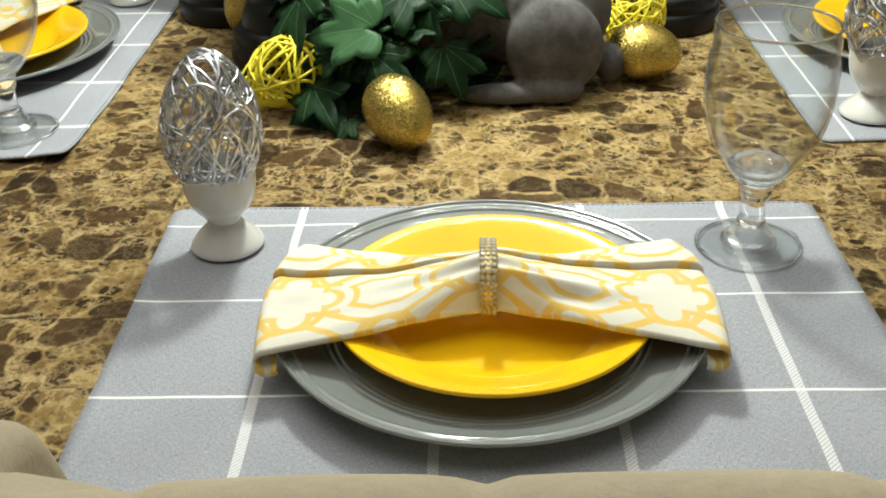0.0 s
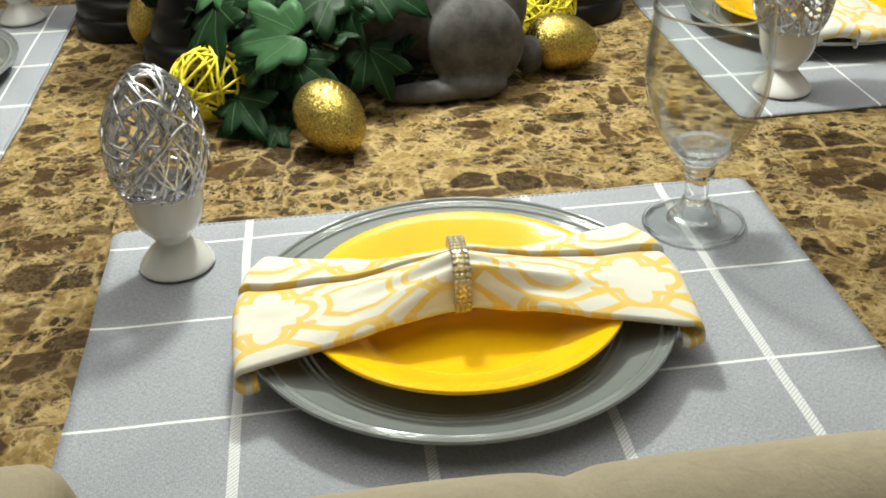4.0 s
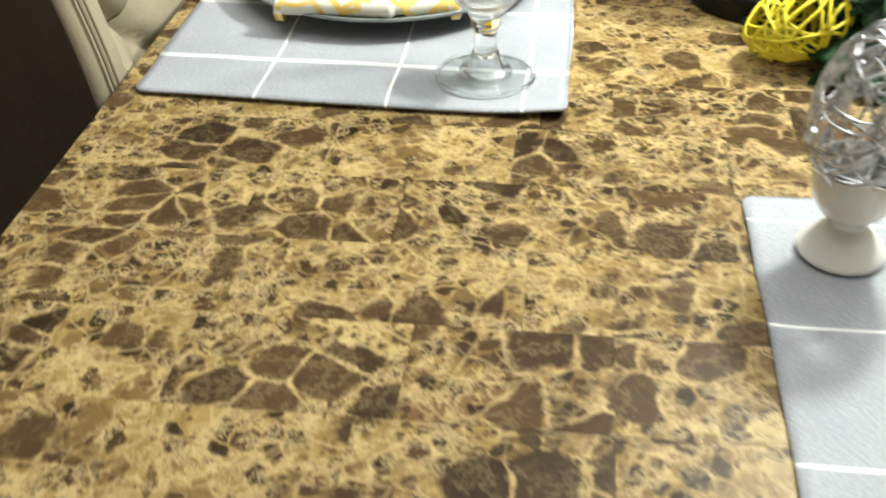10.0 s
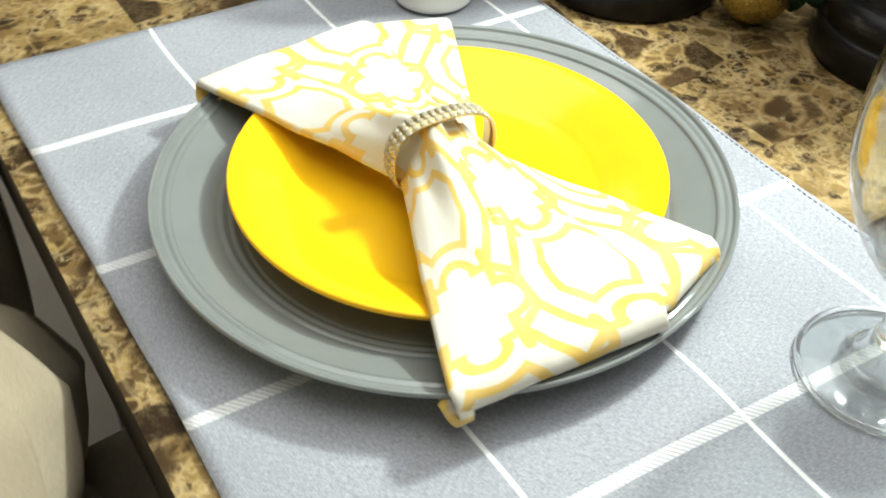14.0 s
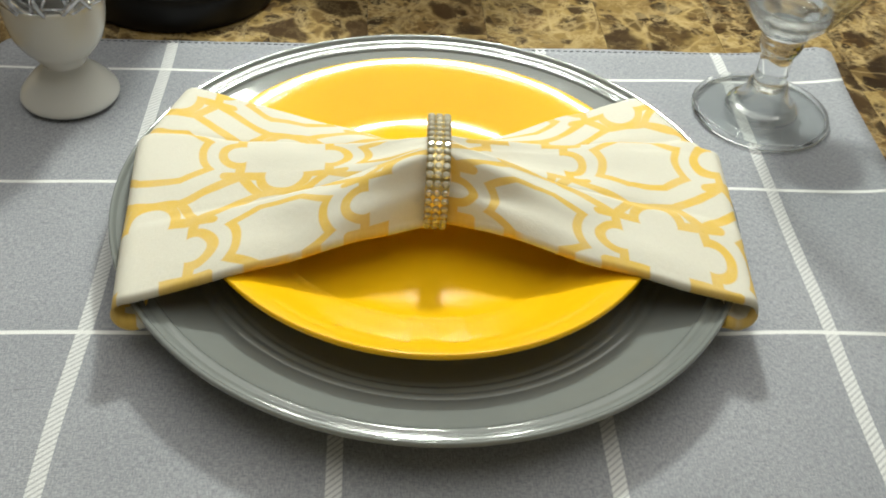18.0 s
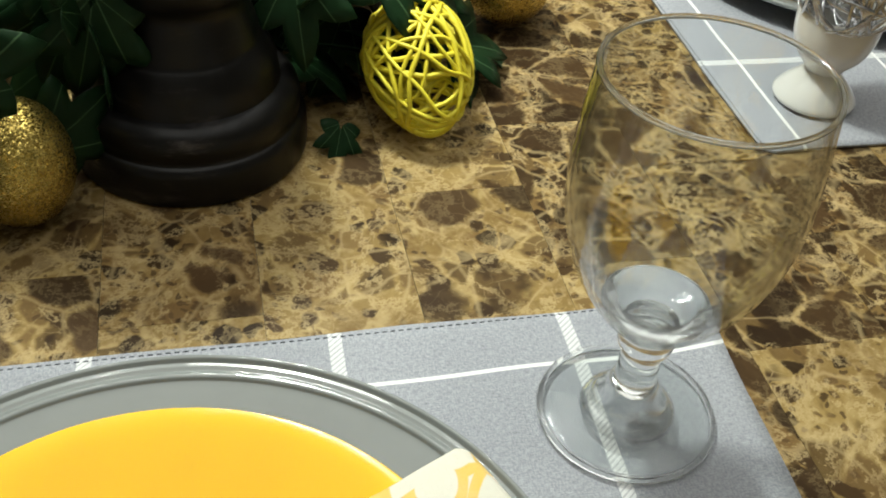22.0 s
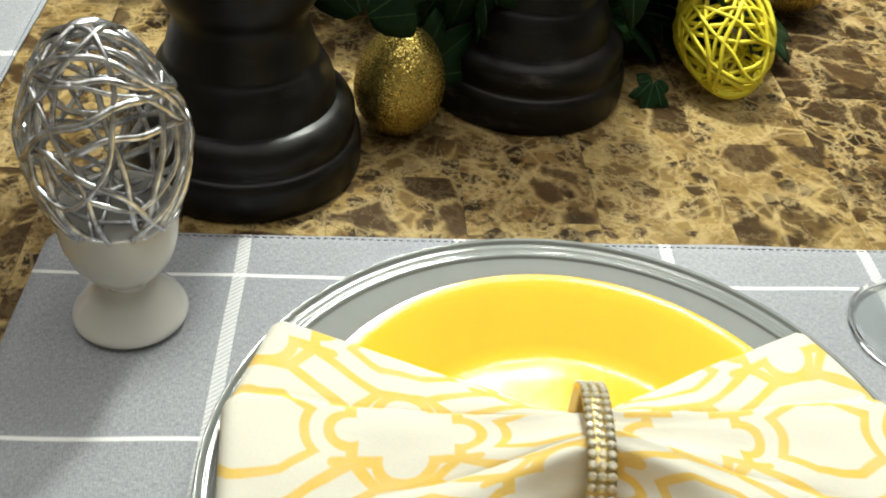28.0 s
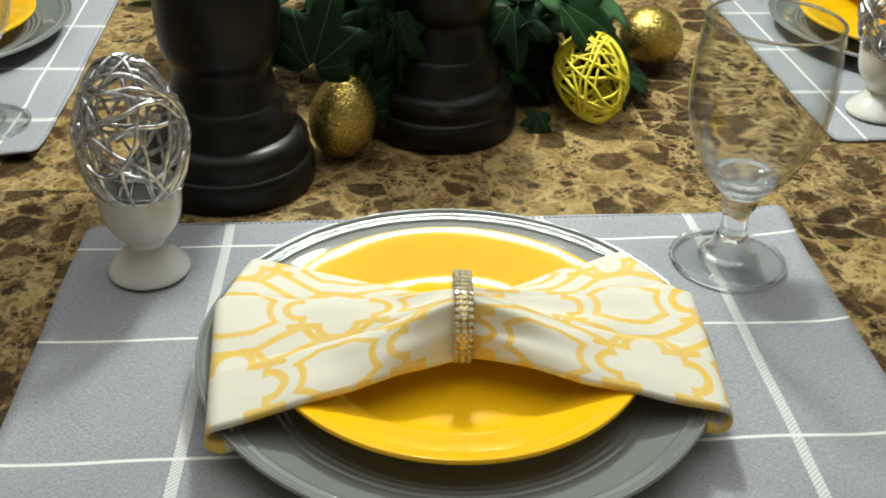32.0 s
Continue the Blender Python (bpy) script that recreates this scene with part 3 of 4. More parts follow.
MAT_LABEL = "grey woven cotton placemat with white windowpane stripes on the table"
mat_a = placemat(SET_A, [(-0.243, -0.005), (0.243, -0.005), (0.247, 0.330), (-0.247, 0.333)], -0.145, 0.1068, 0.001, 0.3045, 0.1035, 1)
mat_b = placemat(SET_B, [(-0.262, -0.024), (0.238, -0.0215), (0.2535, 0.321), (-0.2512, 0.3195)], -0.1522, 0.1112, 0.011, 0.2875, 0.1045, 2, 0.005)
copy_thing(mat_a, SET_C)
copy_thing(mat_b, SET_D)


def plate_mesh(name, R, rows, material):
    """A turned stoneware plate: its upper side in rows of radius and height, then the underside."""
    h = rows[-1][1]
    top = smooth_profile(rows, 2)
    lip = [(R - 0.0008, h + 0.0001), (R - 0.0002, h - 0.0008), (R, h - 0.0018), (R - 0.0008, h - 0.0034)]
    under = [(R - 0.012, h - 0.0078), (R * 0.72, 0.0050), (R * 0.63, 0.0), (R * 0.59, 0.0), (R * 0.57, 0.0018), (0, 0.0018)]
    return lathe(name, top + lip + under, material, 160)


GREY_ROWS = [(0, 0.0042), (0.060, 0.0042), (0.098, 0.0044)]
for r0, z0 in ((0.104, 0.0050), (0.109, 0.0066), (0.114, 0.0082)):
    GREY_ROWS += [(r0 - 0.0014, z0 + 0.0002), (r0 - 0.0006, z0 + 0.0005), (r0 + 0.0006, z0 + 0.0005), (r0 + 0.0014, z0 + 0.0002)]
GREY_ROWS += [(0.118, 0.0099), (0.123, 0.0117), (0.130, 0.0145), (0.1368, 0.0172), (0.1374, 0.0183), (0.1384, 0.0191), (0.1396, 0.0192), (0.1406, 0.0189), (0.1411, 0.0188), (0.1419, 0.0192), (0.1428, 0.0198), (0.1438, 0.0199), (0.1446, 0.0199), (0.1452, 0.0207), (0.1460, 0.0217), (0.1469, 0.0220)]
YELLOW_ROWS = [(0, 0.0045), (0.050, 0.0045), (0.062, 0.0047), (0.071, 0.0053), (0.0765, 0.0068), (0.0805, 0.0089), (0.0850, 0.0109), (0.0920, 0.0143), (0.0985, 0.0173), (0.1030, 0.0193), (0.1065, 0.0204), (0.1090, 0.0209), (0.1103, 0.0211)]
DINNER = plate_mesh("dinner_plate", 0.1480, GREY_ROWS, GREY_GLAZE)
SALAD = plate_mesh("salad_plate", 0.1115, YELLOW_ROWS, YELLOW_GLAZE)
LIFT = CLOTH + 0.0012
for s, (gx, gy), (yx, yy), k in ((SET_A, (-0.006, 0.1645), (-0.003, 0.1660), 0.925), (SET_B, (-0.008, 0.1475), (-0.009, 0.1505), 1.0), (SET_C, (-0.006, 0.1645), (-0.003, 0.1660), 0.925), (SET_D, (-0.008, 0.1475), (-0.009, 0.1505), 1.0)):
    thing("dinner_plate", "slate grey glazed dinner plate with raised rim rings", "plate", s @ pose(gx, gy, LIFT) @ Matrix.Scale(k, 4), "place settings", DINNER)
    thing("salad_plate", "marigold yellow glazed salad plate stacked on a grey plate", "plate", s @ pose(yx, yy, LIFT + 0.0062 * k) @ Matrix.Scale(k, 4), "place settings", SALAD)


def napkin_mesh(ring_half, back_end, front_end, reach, style):
    """Folded cloth gathered in the middle and tucked round the plate's edge at both ends."""
    top_n, arc_n, under_n = 70, 9, 5
    R = 0.0072
    stations = [("under", -1, (under_n - k) / under_n) for k in range(under_n)] + [("arc", -1, math.pi * (arc_n - k) / arc_n) for k in range(arc_n)]
    stations += [("top", 0, -1 + 2 * k / (2 * top_n)) for k in range(2 * top_n + 1)]
    stations += [("arc", 1, math.pi * (k + 1) / arc_n) for k in range(arc_n)] + [("under", 1, (k + 1) / under_n) for k in range(under_n)]
    fine = 240 if style == "slit" else 120
    cols = [-1 + 2 * j / fine for j in range(fine + 1)]

    def bump(x, w):
        return math.exp(-(x / w) ** 2)

    def edge(t):
        k = abs(t) ** 0.95
        return ring_half + (back_end - ring_half) * k, -ring_half + (front_end + ring_half) * k

    def height(t, v):
        a = abs(t)
        z = 0.0355 + 0.0190 * math.exp(-(a / 0.34) ** 1.6) - 0.0020 * a
        z -= (0.021 * math.exp(-(a / 0.30) ** 1.4) + 0.0035) * abs(v) ** 2.6
        g = math.exp(-a / 0.42) * min(1, a / 0.05)
        z += g * (0.0016 * math.cos(8 * v + 1.2 * (t > 0)) + 0.0006 * math.cos(17 * v + 2))
        if style == "slit":
            v0 = 0.38 + 0.06 * math.sin(3 * t + 0.4)
            step = 1 / (1 + math.exp(-(v - v0) / 0.006))
            z += (0.0042 * step - 0.0068 * bump(v - v0 + 0.008, 0.012)) * (0.65 + 0.35 * a)
            z += 0.0008 * bump(v - v0 - 0.26, 0.18)
            if t > 0:
                z += 0.006 * bump(v + 0.62 - 0.5 * a, 0.16) * math.exp(-((a - 0.3) / 0.3) ** 2)
        else:
            for side, v0, w, h in ((-1, -0.16 - 0.30 * a, 0.10, 0.0060), (1, -0.06 - 0.34 * a, 0.11, 0.0066), (-1, 0.50 - 0.06 * a, 0.09, 0.0062), (1, 0.56 - 0.10 * a, 0.10, 0.0058)):
                if side * t > 0:
                    f = math.exp(-(a / (0.62 if v0 < 0.2 else 1.1)) ** 2)
                    d = v - v0
                    z += h * f * (1 / (1 + math.exp(d / 0.018)) - 0.5) * bump(d, 0.55) - h * 0.6 * f * bump(d, 0.035)
        if style == "pleat":
            z -= 0.0045 * bump(v - 0.22, 0.26) * math.exp(-((a - 0.20) / 0.22) ** 2)
            z += 0.0030 * bump(v + 0.42 + 0.2 * a, 0.16) * math.exp(-((a - 0.16) / 0.26) ** 2)
        z += 0.0016 * noise.noise((t * 5, v * 2.4, 3.0 if style == "slit" else 9.0))
        return z

    grid, uvs = [], []
    curl = ((-0.0060, -0.0046), (0.0006, -0.0042), (0.0016, -0.0016))
    for kind, side, val in stations:
        t = val if kind == "top" else side
        yb, yf = edge(t)
        row = []
        for v in [-1, -1, -1] + cols + [1, 1, 1]:
            y = (yb + yf) / 2 + (yb - yf) / 2 * v
            if style == "slit":
                end = reach * (1 - 0.10 * max(0, v) ** 1.5 - 0.02 * max(0, -v) ** 2) - R
            elif t > 0:
                # one layer ends short of the other and leaves a notch
                end = float(np.interp(v, (-1, 0.30, 0.34, 1), (0.1360, 0.1440, 0.1375, 0.1180))) - R
            else:
                end = float(np.interp(v, (-1, 0.35, 1), (0.1370, 0.1420, 0.1270))) - R
            z = height(t, v)
            along = t * end
            if kind == "top":
                x = t * end
            elif kind == "arc":
                x, z = side * (end + R * math.sin(val)), z - R * (1 - math.cos(val))
                along = side * (end + R * val)
            else:
                x, z = side * (end - 0.006 * val), z - 2 * R + 0.002 * val
                along = side * (end + R * math.pi + 0.009 * val)
            row.append([x, y, z])
            uvs.append((along + 0.006, v * 0.048 + 0.012) if style == "slit" else (along + 0.0135, v * 0.060 + 0.045))
        for k, (dy, dz) in enumerate(curl):
            row[k][1] -= dy
            row[k][2] += dz
            row[-1 - k][1] += dy
            row[-1 - k][2] += dz
        grid.append(row)
    v, f, uv = sheet(grid, 0.0011, uvs)
    return mesh("napkin", v, f, NAPKIN, True, uv)


NAPKIN_A = napkin_mesh(0.0185, 0.052, -0.062, 0.141, "slit")
NAPKIN_B = napkin_mesh(0.0215, 0.0795, -0.0745, 0.1415, "pleat")
RING_A, RING_B = (-0.0060, 0.1630), (-0.006, 0.1440)
for s, (rx, ry), me in ((SET_A, RING_A, NAPKIN_A), (SET_B, RING_B, NAPKIN_B), (SET_C, RING_A, NAPKIN_A), (SET_D, RING_B, NAPKIN_B)):
    thing("napkin", "white cotton napkin with golden trellis print gathered in a ring", "napkin", s @ pose(rx, ry, LIFT), "place settings", me)


def stone_mesh():
    verts, faces = [], []
    for r, z in ((0.00178, 0.0), (0.0018, 0.0004), (0.0010, 0.0012)):
        verts += [(r * math.cos(math.pi / 4 * k + 0.4), r * math.sin(math.pi / 4 * k + 0.4), z) for k in range(8)]
    for a in (0, 8):
        faces += [(a + k, a + (k + 1) % 8, a + 8 + (k + 1) % 8, a + 8 + k) for k in range(8)]
    faces.append(tuple(range(16, 24)))
    return mesh("rhinestone", verts, faces, CRYSTAL, False)


STONE_GEM = stone_mesh()


def napkin_ring(half, at):
    ring = thing("napkin_ring", "gilt napkin ring set with three rows of clear rhinestones", "napkin ring", at, "place settings")
    a, zc, bt, bb = half + 0.0042, 0.0390, 0.0200, 0.0195

    def spot(w):
        e = 0.72
        c, s = math.cos(w), math.sin(w)
        return Vector((0, a * math.copysign(abs(c) ** e, c), zc + (bt if s > 0 else bb) * math.copysign(abs(s) ** 0.8, s)))

    n = 120
    loop = [spot(2 * math.pi * k / n) for k in range(n)]
    cum = [0.0]
    for k in range(n):
        cum.append(cum[-1] + (loop[(k + 1) % n] - loop[k]).length)
    verts, faces = [], []
    for k in range(n):
        d = (loop[(k + 1) % n] - loop[k - 1]).normalized()
        out = Vector((0, d.z, -d.y))
        for x, o in ((-0.0053, 0.0), (0.0053, 0.0), (0.0053, 0.0008), (-0.0053, 0.0008)):
            verts.append(loop[k] + Vector((x, 0, 0)) + out * o)
    for k in range(n):
        j = (k + 1) % n
        for q in range(4):
            p = (q + 1) % 4
            faces.append((k * 4 + q, j * 4 + q, j * 4 + p, k * 4 + p))
    part("band", mesh("band", verts, faces, GILT), ring)
    count = int(cum[-1] / 0.0039)
    for i in range(count):
        want = cum[-1] * i / count
        k = max(j for j in range(n) if cum[j] <= want)
        f = (want - cum[k]) / (cum[k + 1] - cum[k])
        p = loop[k].lerp(loop[(k + 1) % n], f)
        if p.z < 0.0210:
            continue
        d = (loop[(k + 1) % n] - loop[k]).normalized()
        out = Vector((0, d.z, -d.y))
        for c in (-1, 0, 1):
            m = Matrix.Translation(p + out * 0.0007 + Vector((c * 0.0036, 0, 0))) @ out.to_track_quat("Z", "X").to_matrix().to_4x4()
            part("rhinestone", STONE_GEM, ring, "", m)
    return ring


ring_a = napkin_ring(0.0190, SET_A @ pose(*RING_A, LIFT, 0, 0, -1))
ring_b = napkin_ring(0.0232, SET_B @ pose(*RING_B, LIFT, 0, 0, -4))
copy_thing(ring_a, SET_C @ pose(*RING_A, LIFT))
copy_thing(ring_b, SET_D @ pose(*RING_B, LIFT))

# ---- goblets ----
BOWL_ROWS = [(0.0140, 0.0545), (0.0250, 0.0660), (0.0365, 0.0850), (0.0432, 0.1060), (0.0452, 0.1250), (0.0444, 0.1450), (0.0426, 0.1620), (0.0418, 0.1722), (0.0411, 0.1730), (0.0404, 0.1722), (0.0412, 0.1610), (0.0429, 0.1440), (0.0436, 0.1250), (0.0415, 0.1070), (0.0348, 0.0870), (0.0232, 0.0700), (0.0110, 0.0625), (0, 0.0610)]
BASE_ROWS = [(0, 0.0555), (0.0130, 0.0556), (0.0205, 0.0635), (0.0228, 0.0672), (0.0214, 0.0682), (0.0185, 0.0674), (0.0160, 0.0672), (0.0120, 0.0650), (0.0070, 0.0632), (0, 0.0626)]
STEM_ROWS = [(0, 0.0150), (0.0050, 0.0154), (0.0085, 0.0172), (0.0095, 0.0205), (0.0090, 0.0260), (0.0088, 0.0330), (0.0090, 0.0400), (0.0122, 0.0450), (0.0118, 0.0500), (0.0140, 0.0544), (0, 0.0546)]
FOOT_ROWS = [(0, 0.0012), (0.020, 0.0010), (0.0365, 0.0003), (0.0372, 0.0016), (0.0365, 0.0029), (0.0270, 0.0034), (0.0212, 0.0040), (0.0205, 0.0038)]
DOME_ROWS = [(0.0212, 0.0040), (0.0206, 0.0062), (0.0186, 0.0080), (0.0164, 0.0090), (0.0148, 0.0112), (0.0130, 0.0152), (0.0116, 0.0196), (0.0102, 0.0225), (0.0094, 0.0228)]
LIP_ROWS = [(0.0411 + 0.0011 * math.cos(math.pi * k / 4), 0.1727 + 0.0011 * math.sin(math.pi * k / 4)) for k in range(8)]
RIM_ROWS = [(0.0370, 0.0004), (0.0384, 0.0), (0.0396, 0.0006), (0.0398, 0.0018), (0.0390, 0.0032), (0.0376, 0.0034), (0.0368, 0.0030), (0.0374, 0.0017)]
GLASS_PARTS = [(nm, lathe(nm, smooth_profile(rows, 2), mt, 96, nm in ("foot_rim", "lip"))) for nm, rows, mt in (("bowl", BOWL_ROWS, BOWL_GLASS), ("bowl_base", BASE_ROWS, STEM_GLASS), ("stem", STEM_ROWS, STEM_GLASS), ("foot", FOOT_ROWS, FOOT_GLASS), ("foot_dome", DOME_ROWS, DOME_GLASS), ("lip", LIP_ROWS, STEM_GLASS), ("foot_rim", RIM_ROWS, STEM_GLASS))]
for s, (x, y) in ((SET_A, (0.183, 0.264)), (SET_B, (0.191, 0.2545)), (SET_C, (0.183, 0.264)), (SET_D, (0.190, 0.262))):
    goblet = thing("goblet", "clear stemmed water goblet standing empty on the placemat", "goblet", s @ pose(x, y, LIFT) @ Matrix.Scale(0.95 if s in (SET_A, SET_C) else 1.0, 4), "place settings")
    for nm, me in GLASS_PARTS:
        part(nm, me, goblet)

# ---- egg cups with wire eggs ----
CUP_ROWS = [(0.0118, 0.0225), (0.0150, 0.0275), (0.0215, 0.0350), (0.0252, 0.0450), (0.0266, 0.0600), (0.0266, 0.0630), (0.0256, 0.0640), (0.0246, 0.0625), (0.0238, 0.0480), (0.0190, 0.0370), (0.0100, 0.0320), (0, 0.0310)]
CUP_FOOT_ROWS = [(0, 0.003), (0.017, 0.003), (0.0185, 0.0), (0.0245, 0.0), (0.0268, 0.0020), (0.0262, 0.0050), (0.0205, 0.0120), (0.0140, 0.0185), (0.0118, 0.0225)]
CUP_PARTS = [(nm, lathe(nm, smooth_profile(rows, 2), WHITE_GLAZE, 72)) for nm, rows in (("cup", CUP_ROWS), ("foot", CUP_FOOT_ROWS))]


def egg_point(d, R, half, taper):
    r = R * (1 - taper * d.z - 0.06 * d.z * d.z)
    return Vector((d.x * r, d.y * r, d.z * half))


def wire_egg(at, R, half, taper, count, wire, material, label, seed, group):
    egg = thing("wire_egg", label, "decorative egg", at, group)
    rng = random.Random(seed)
    for k in range(count):
        nrm = Vector((rng.gauss(0, 1), rng.gauss(0, 1), rng.gauss(0, 1.15))).normalized()
        off = rng.uniform(-0.7, 0.7) if k % 3 else rng.uniform(-0.12, 0.12)
        a = nrm.orthogonal().normalized()
        b = nrm.cross(a)
        rad = math.sqrt(1 - off * off)
        sink = rng.uniform(0.93, 1.0)
        n, ph = 40, rng.uniform(0, 9)
        pts = []
        for i in range(n):
            w = 2 * math.pi * i / n
            wob = 0.05 * math.sin(2 * w + ph) + 0.04 * math.sin(3 * w + 2 * ph) + 0.02 * math.sin(7 * w + ph)
            d = (nrm * (off + wob) + rad * (math.cos(w) * a + math.sin(w) * b)).normalized()
            pts.append(egg_point(d, R, half, taper) * (sink + 0.012 * math.sin(5 * w + ph)))
        v, f = tube(pts, wire * rng.uniform(0.8, 1.2), 6, True)
        part("strand", mesh("strand", v, f, material), egg)
    return egg


WE = "silver painted wire egg standing in a white egg cup"
for s, (x, y), seed in ((SET_A, (-0.194, 0.274), 11), (SET_B, (-0.200, 0.2585), 23), (SET_C, (-0.194, 0.274), 0), (SET_D, (-0.195, 0.280), 0)):
    cup = thing("egg_cup", "white glazed porcelain egg cup holding a wire egg", "egg cup", s @ pose(x, y, LIFT), "place settings")
    for nm, me in CUP_PARTS:
        part(nm, me, cup)
egg_a = wire_egg(SET_A @ pose(-0.194, 0.274, LIFT + 0.0965, 0, 3, 20), 0.0345, 0.0535, 0.11, 30, 0.00125, SILVER, WE, 11, "place settings")
egg_b = wire_egg(SET_B @ pose(-0.200, 0.2585, LIFT + 0.0975, 0, -3, 70), 0.0345, 0.0545, 0.09, 24, 0.00150, SILVER, WE, 29, "place settings")
copy_thing(egg_a, SET_C @ pose(-0.194, 0.274, LIFT + 0.0965, 0, 0, 80))
copy_thing(egg_b, SET_D @ pose(-0.195, 0.280, LIFT + 0.0975, 0, 0, 200))

# ---- chairs ----
CH_LABEL = "beige linen wing back dining chair with button tufting at the table"


def rounded_slab(outline, x0, x1, bevel):
    """A cushion cut to a side outline (y, z), between x0 and x1, with rounded edges."""
    bm = bmesh.new()
    ring = [bm.verts.new((x0, y, z)) for y, z in outline]
    face = bm.faces.new(ring)
    res = bmesh.ops.extrude_face_region(bm, geom=[face])
    for v in res["geom"]:
        if isinstance(v, bmesh.types.BMVert):
            v.co.x = x1
    bmesh.ops.recalc_face_normals(bm, faces=list(bm.faces))
    caps = [e for e in bm.edges if abs(e.verts[0].co.x - e.verts[1].co.x) < 1e-6]
    bmesh.ops.bevel(bm, geom=caps, offset=bevel, segments=4, profile=0.5, affect="EDGES")
    bm.verts.index_update()
    out = [tuple(v.co) for v in bm.verts], [tuple(v.index for v in f.verts) for f in bm.faces]
    bm.free()
    return out


def build_chair(at):
    """Faces +y; the origin lies on the floor under the table's edge."""
    chair = thing("dining_chair", CH_LABEL, "chair", at, "chairs round the table")
    W = 0.190                               # half of the width inside the wings
    # tufted inner back
    nx, nz = 76, 72
    grid, zs, ze = [], 0.44, 0.908
    for i in range(nx + 1):
        x = -W + 2 * W * i / nx
        row = []
        for j in range(nz + 1):
            q = j / nz
            z = zs + (ze - zs) * q
            y = -0.034 - 0.072 * max(0.0, (z - 0.62) / 0.28) ** 1.4 + 0.012 * abs(x / W) ** 4
            gu, gz = x / 0.092, (z - 0.462) / 0.088
            pu, pv = (gu + gz) / 2, (gu - gz) / 2
            du, dv = abs(pu - round(pu)), abs(pv - round(pv))
            pit = math.exp(-((du * du + dv * dv) / 0.018))
            crease = max(math.exp(-(du / 0.075) ** 2), math.exp(-(dv / 0.075) ** 2))
            puff = (du * dv) ** 0.5
            fade = min(1, (1 - q) / 0.10)
            y += 0.036 * puff * 2 * fade - 0.013 * crease * fade - 0.020 * pit * fade
            if q > 0.90:
                y -= 0.020 * ((q - 0.90) / 0.10) ** 2
            row.append((x, y, z))
        grid.append(row)
    v, f, _ = sheet([r[::-1] for r in grid], 0.012)
    part("tufted_back", mesh("tufted_back", v, f, LINEN), chair)
    # outer back with a rolled, seamed top
    outline = [(-0.080, 0.42), (-0.092, 0.70), (-0.106, 0.875), (-0.111, 0.912), (-0.132, 0.928), (-0.158, 0.922), (-0.178, 0.896), (-0.176, 0.78), (-0.150, 0.42)]
    xs = [-W - 0.03 + (2 * W + 0.06) * k / 48 for k in range(49)]
    verts, faces = [], []
    outline = smooth_profile(outline + [outline[0]], 2)
    m = len(outline)
    for k, x in enumerate(xs):
        seam = max(math.exp(-((x - c) / 0.006) ** 2) for c in (-0.13, -0.02, 0.10))
        for y, z in outline:
            top = max(0, (z - 0.85) / 0.08)
            verts.append((x, y, z - top * (0.0045 * seam + 0.016 * abs(x / W) ** 4) + 0.002 * noise.noise((x * 22, y * 20, z * 20))))
    for k in range(48):
        for q in range(m - 1):
            faces.append((k * m + q, k * m + q + 1, (k + 1) * m + q + 1, (k + 1) * m + q))
    faces.append(tuple(range(m - 1)))
    faces.append(tuple(48 * m + q for q in range(m - 2, -1, -1)))
    part("outer_back", mesh("outer_back", verts, faces, LINEN), chair)
    # wings
    wing = smooth_profile([(-0.150, 0.40), (-0.174, 0.80), (-0.172, 0.860), (-0.140, 0.884), (-0.085, 0.896), (-0.052, 0.890), (-0.038, 0.862), (-0.026, 0.825), (-0.012, 0.755), (-0.005, 0.680), (-0.010, 0.560), (-0.040, 0.40)], 2)
    for side in (-1, 1):
        a, b = sorted((side * (W - 0.004), side * (W + 0.048)))
        w = part("wing", mesh("wing", *rounded_slab(wing, a, b, 0.014), LINEN), chair)
        cy, cz = -0.085, 0.66
        panel = [(cy + (y - cy) * 0.86, cz + (z - cz) * 0.95) for y, z in wing]
        a, b = sorted((side * (W + 0.046), side * (W + 0.0505)))
        part("side_panel", mesh("side_panel", *rounded_slab(panel, a, b, 0.0015), BROWN_CLOTH), w, "dark brown side panel")
        for xx in (side * (W + 0.038), side * (W + 0.030)):
            line = [(xx, y + (0.003 if k > 2 else 0), z + 0.001) for k, (y, z) in enumerate(wing) if z > 0.45][6:]
            vv, ff = tube(line, 0.0015, 6)
            part("welt", mesh("welt", vv, ff, WELT), w)
    # seat and legs
    part("seat", mesh("seat", *rounded_slab(smooth_profile([(-0.06, 0.36), (0.33, 0.36), (0.345, 0.40), (0.335, 0.465), (0.29, 0.485), (-0.04, 0.475), (-0.06, 0.45)], 2), -W, W, 0.02), LINEN), chair)
    for x in (-0.16, 0.16):
        for y, lean in ((-0.10, -0.05), (0.28, 0.02)):
            vv, ff = tube([(x, y + lean, 0.0), (x, y + lean * 0.5, 0.18), (x, y, 0.40)], lambda q: 0.013 + 0.009 * q, 10)
            part("leg", mesh("leg", vv, ff, DARK_WOOD), chair)
    return chair


chair_a = build_chair(pose(0.004, TY0, 0, 0, 0, 0))
copy_thing(chair_a, pose(TX0, 0.690, 0, 0, 0, -90))
copy_thing(chair_a, pose(TX1, 0.670, 0, 0, 0, 90))
copy_thing(chair_a, pose(-0.02, TY1, 0, 0, 0, 180))

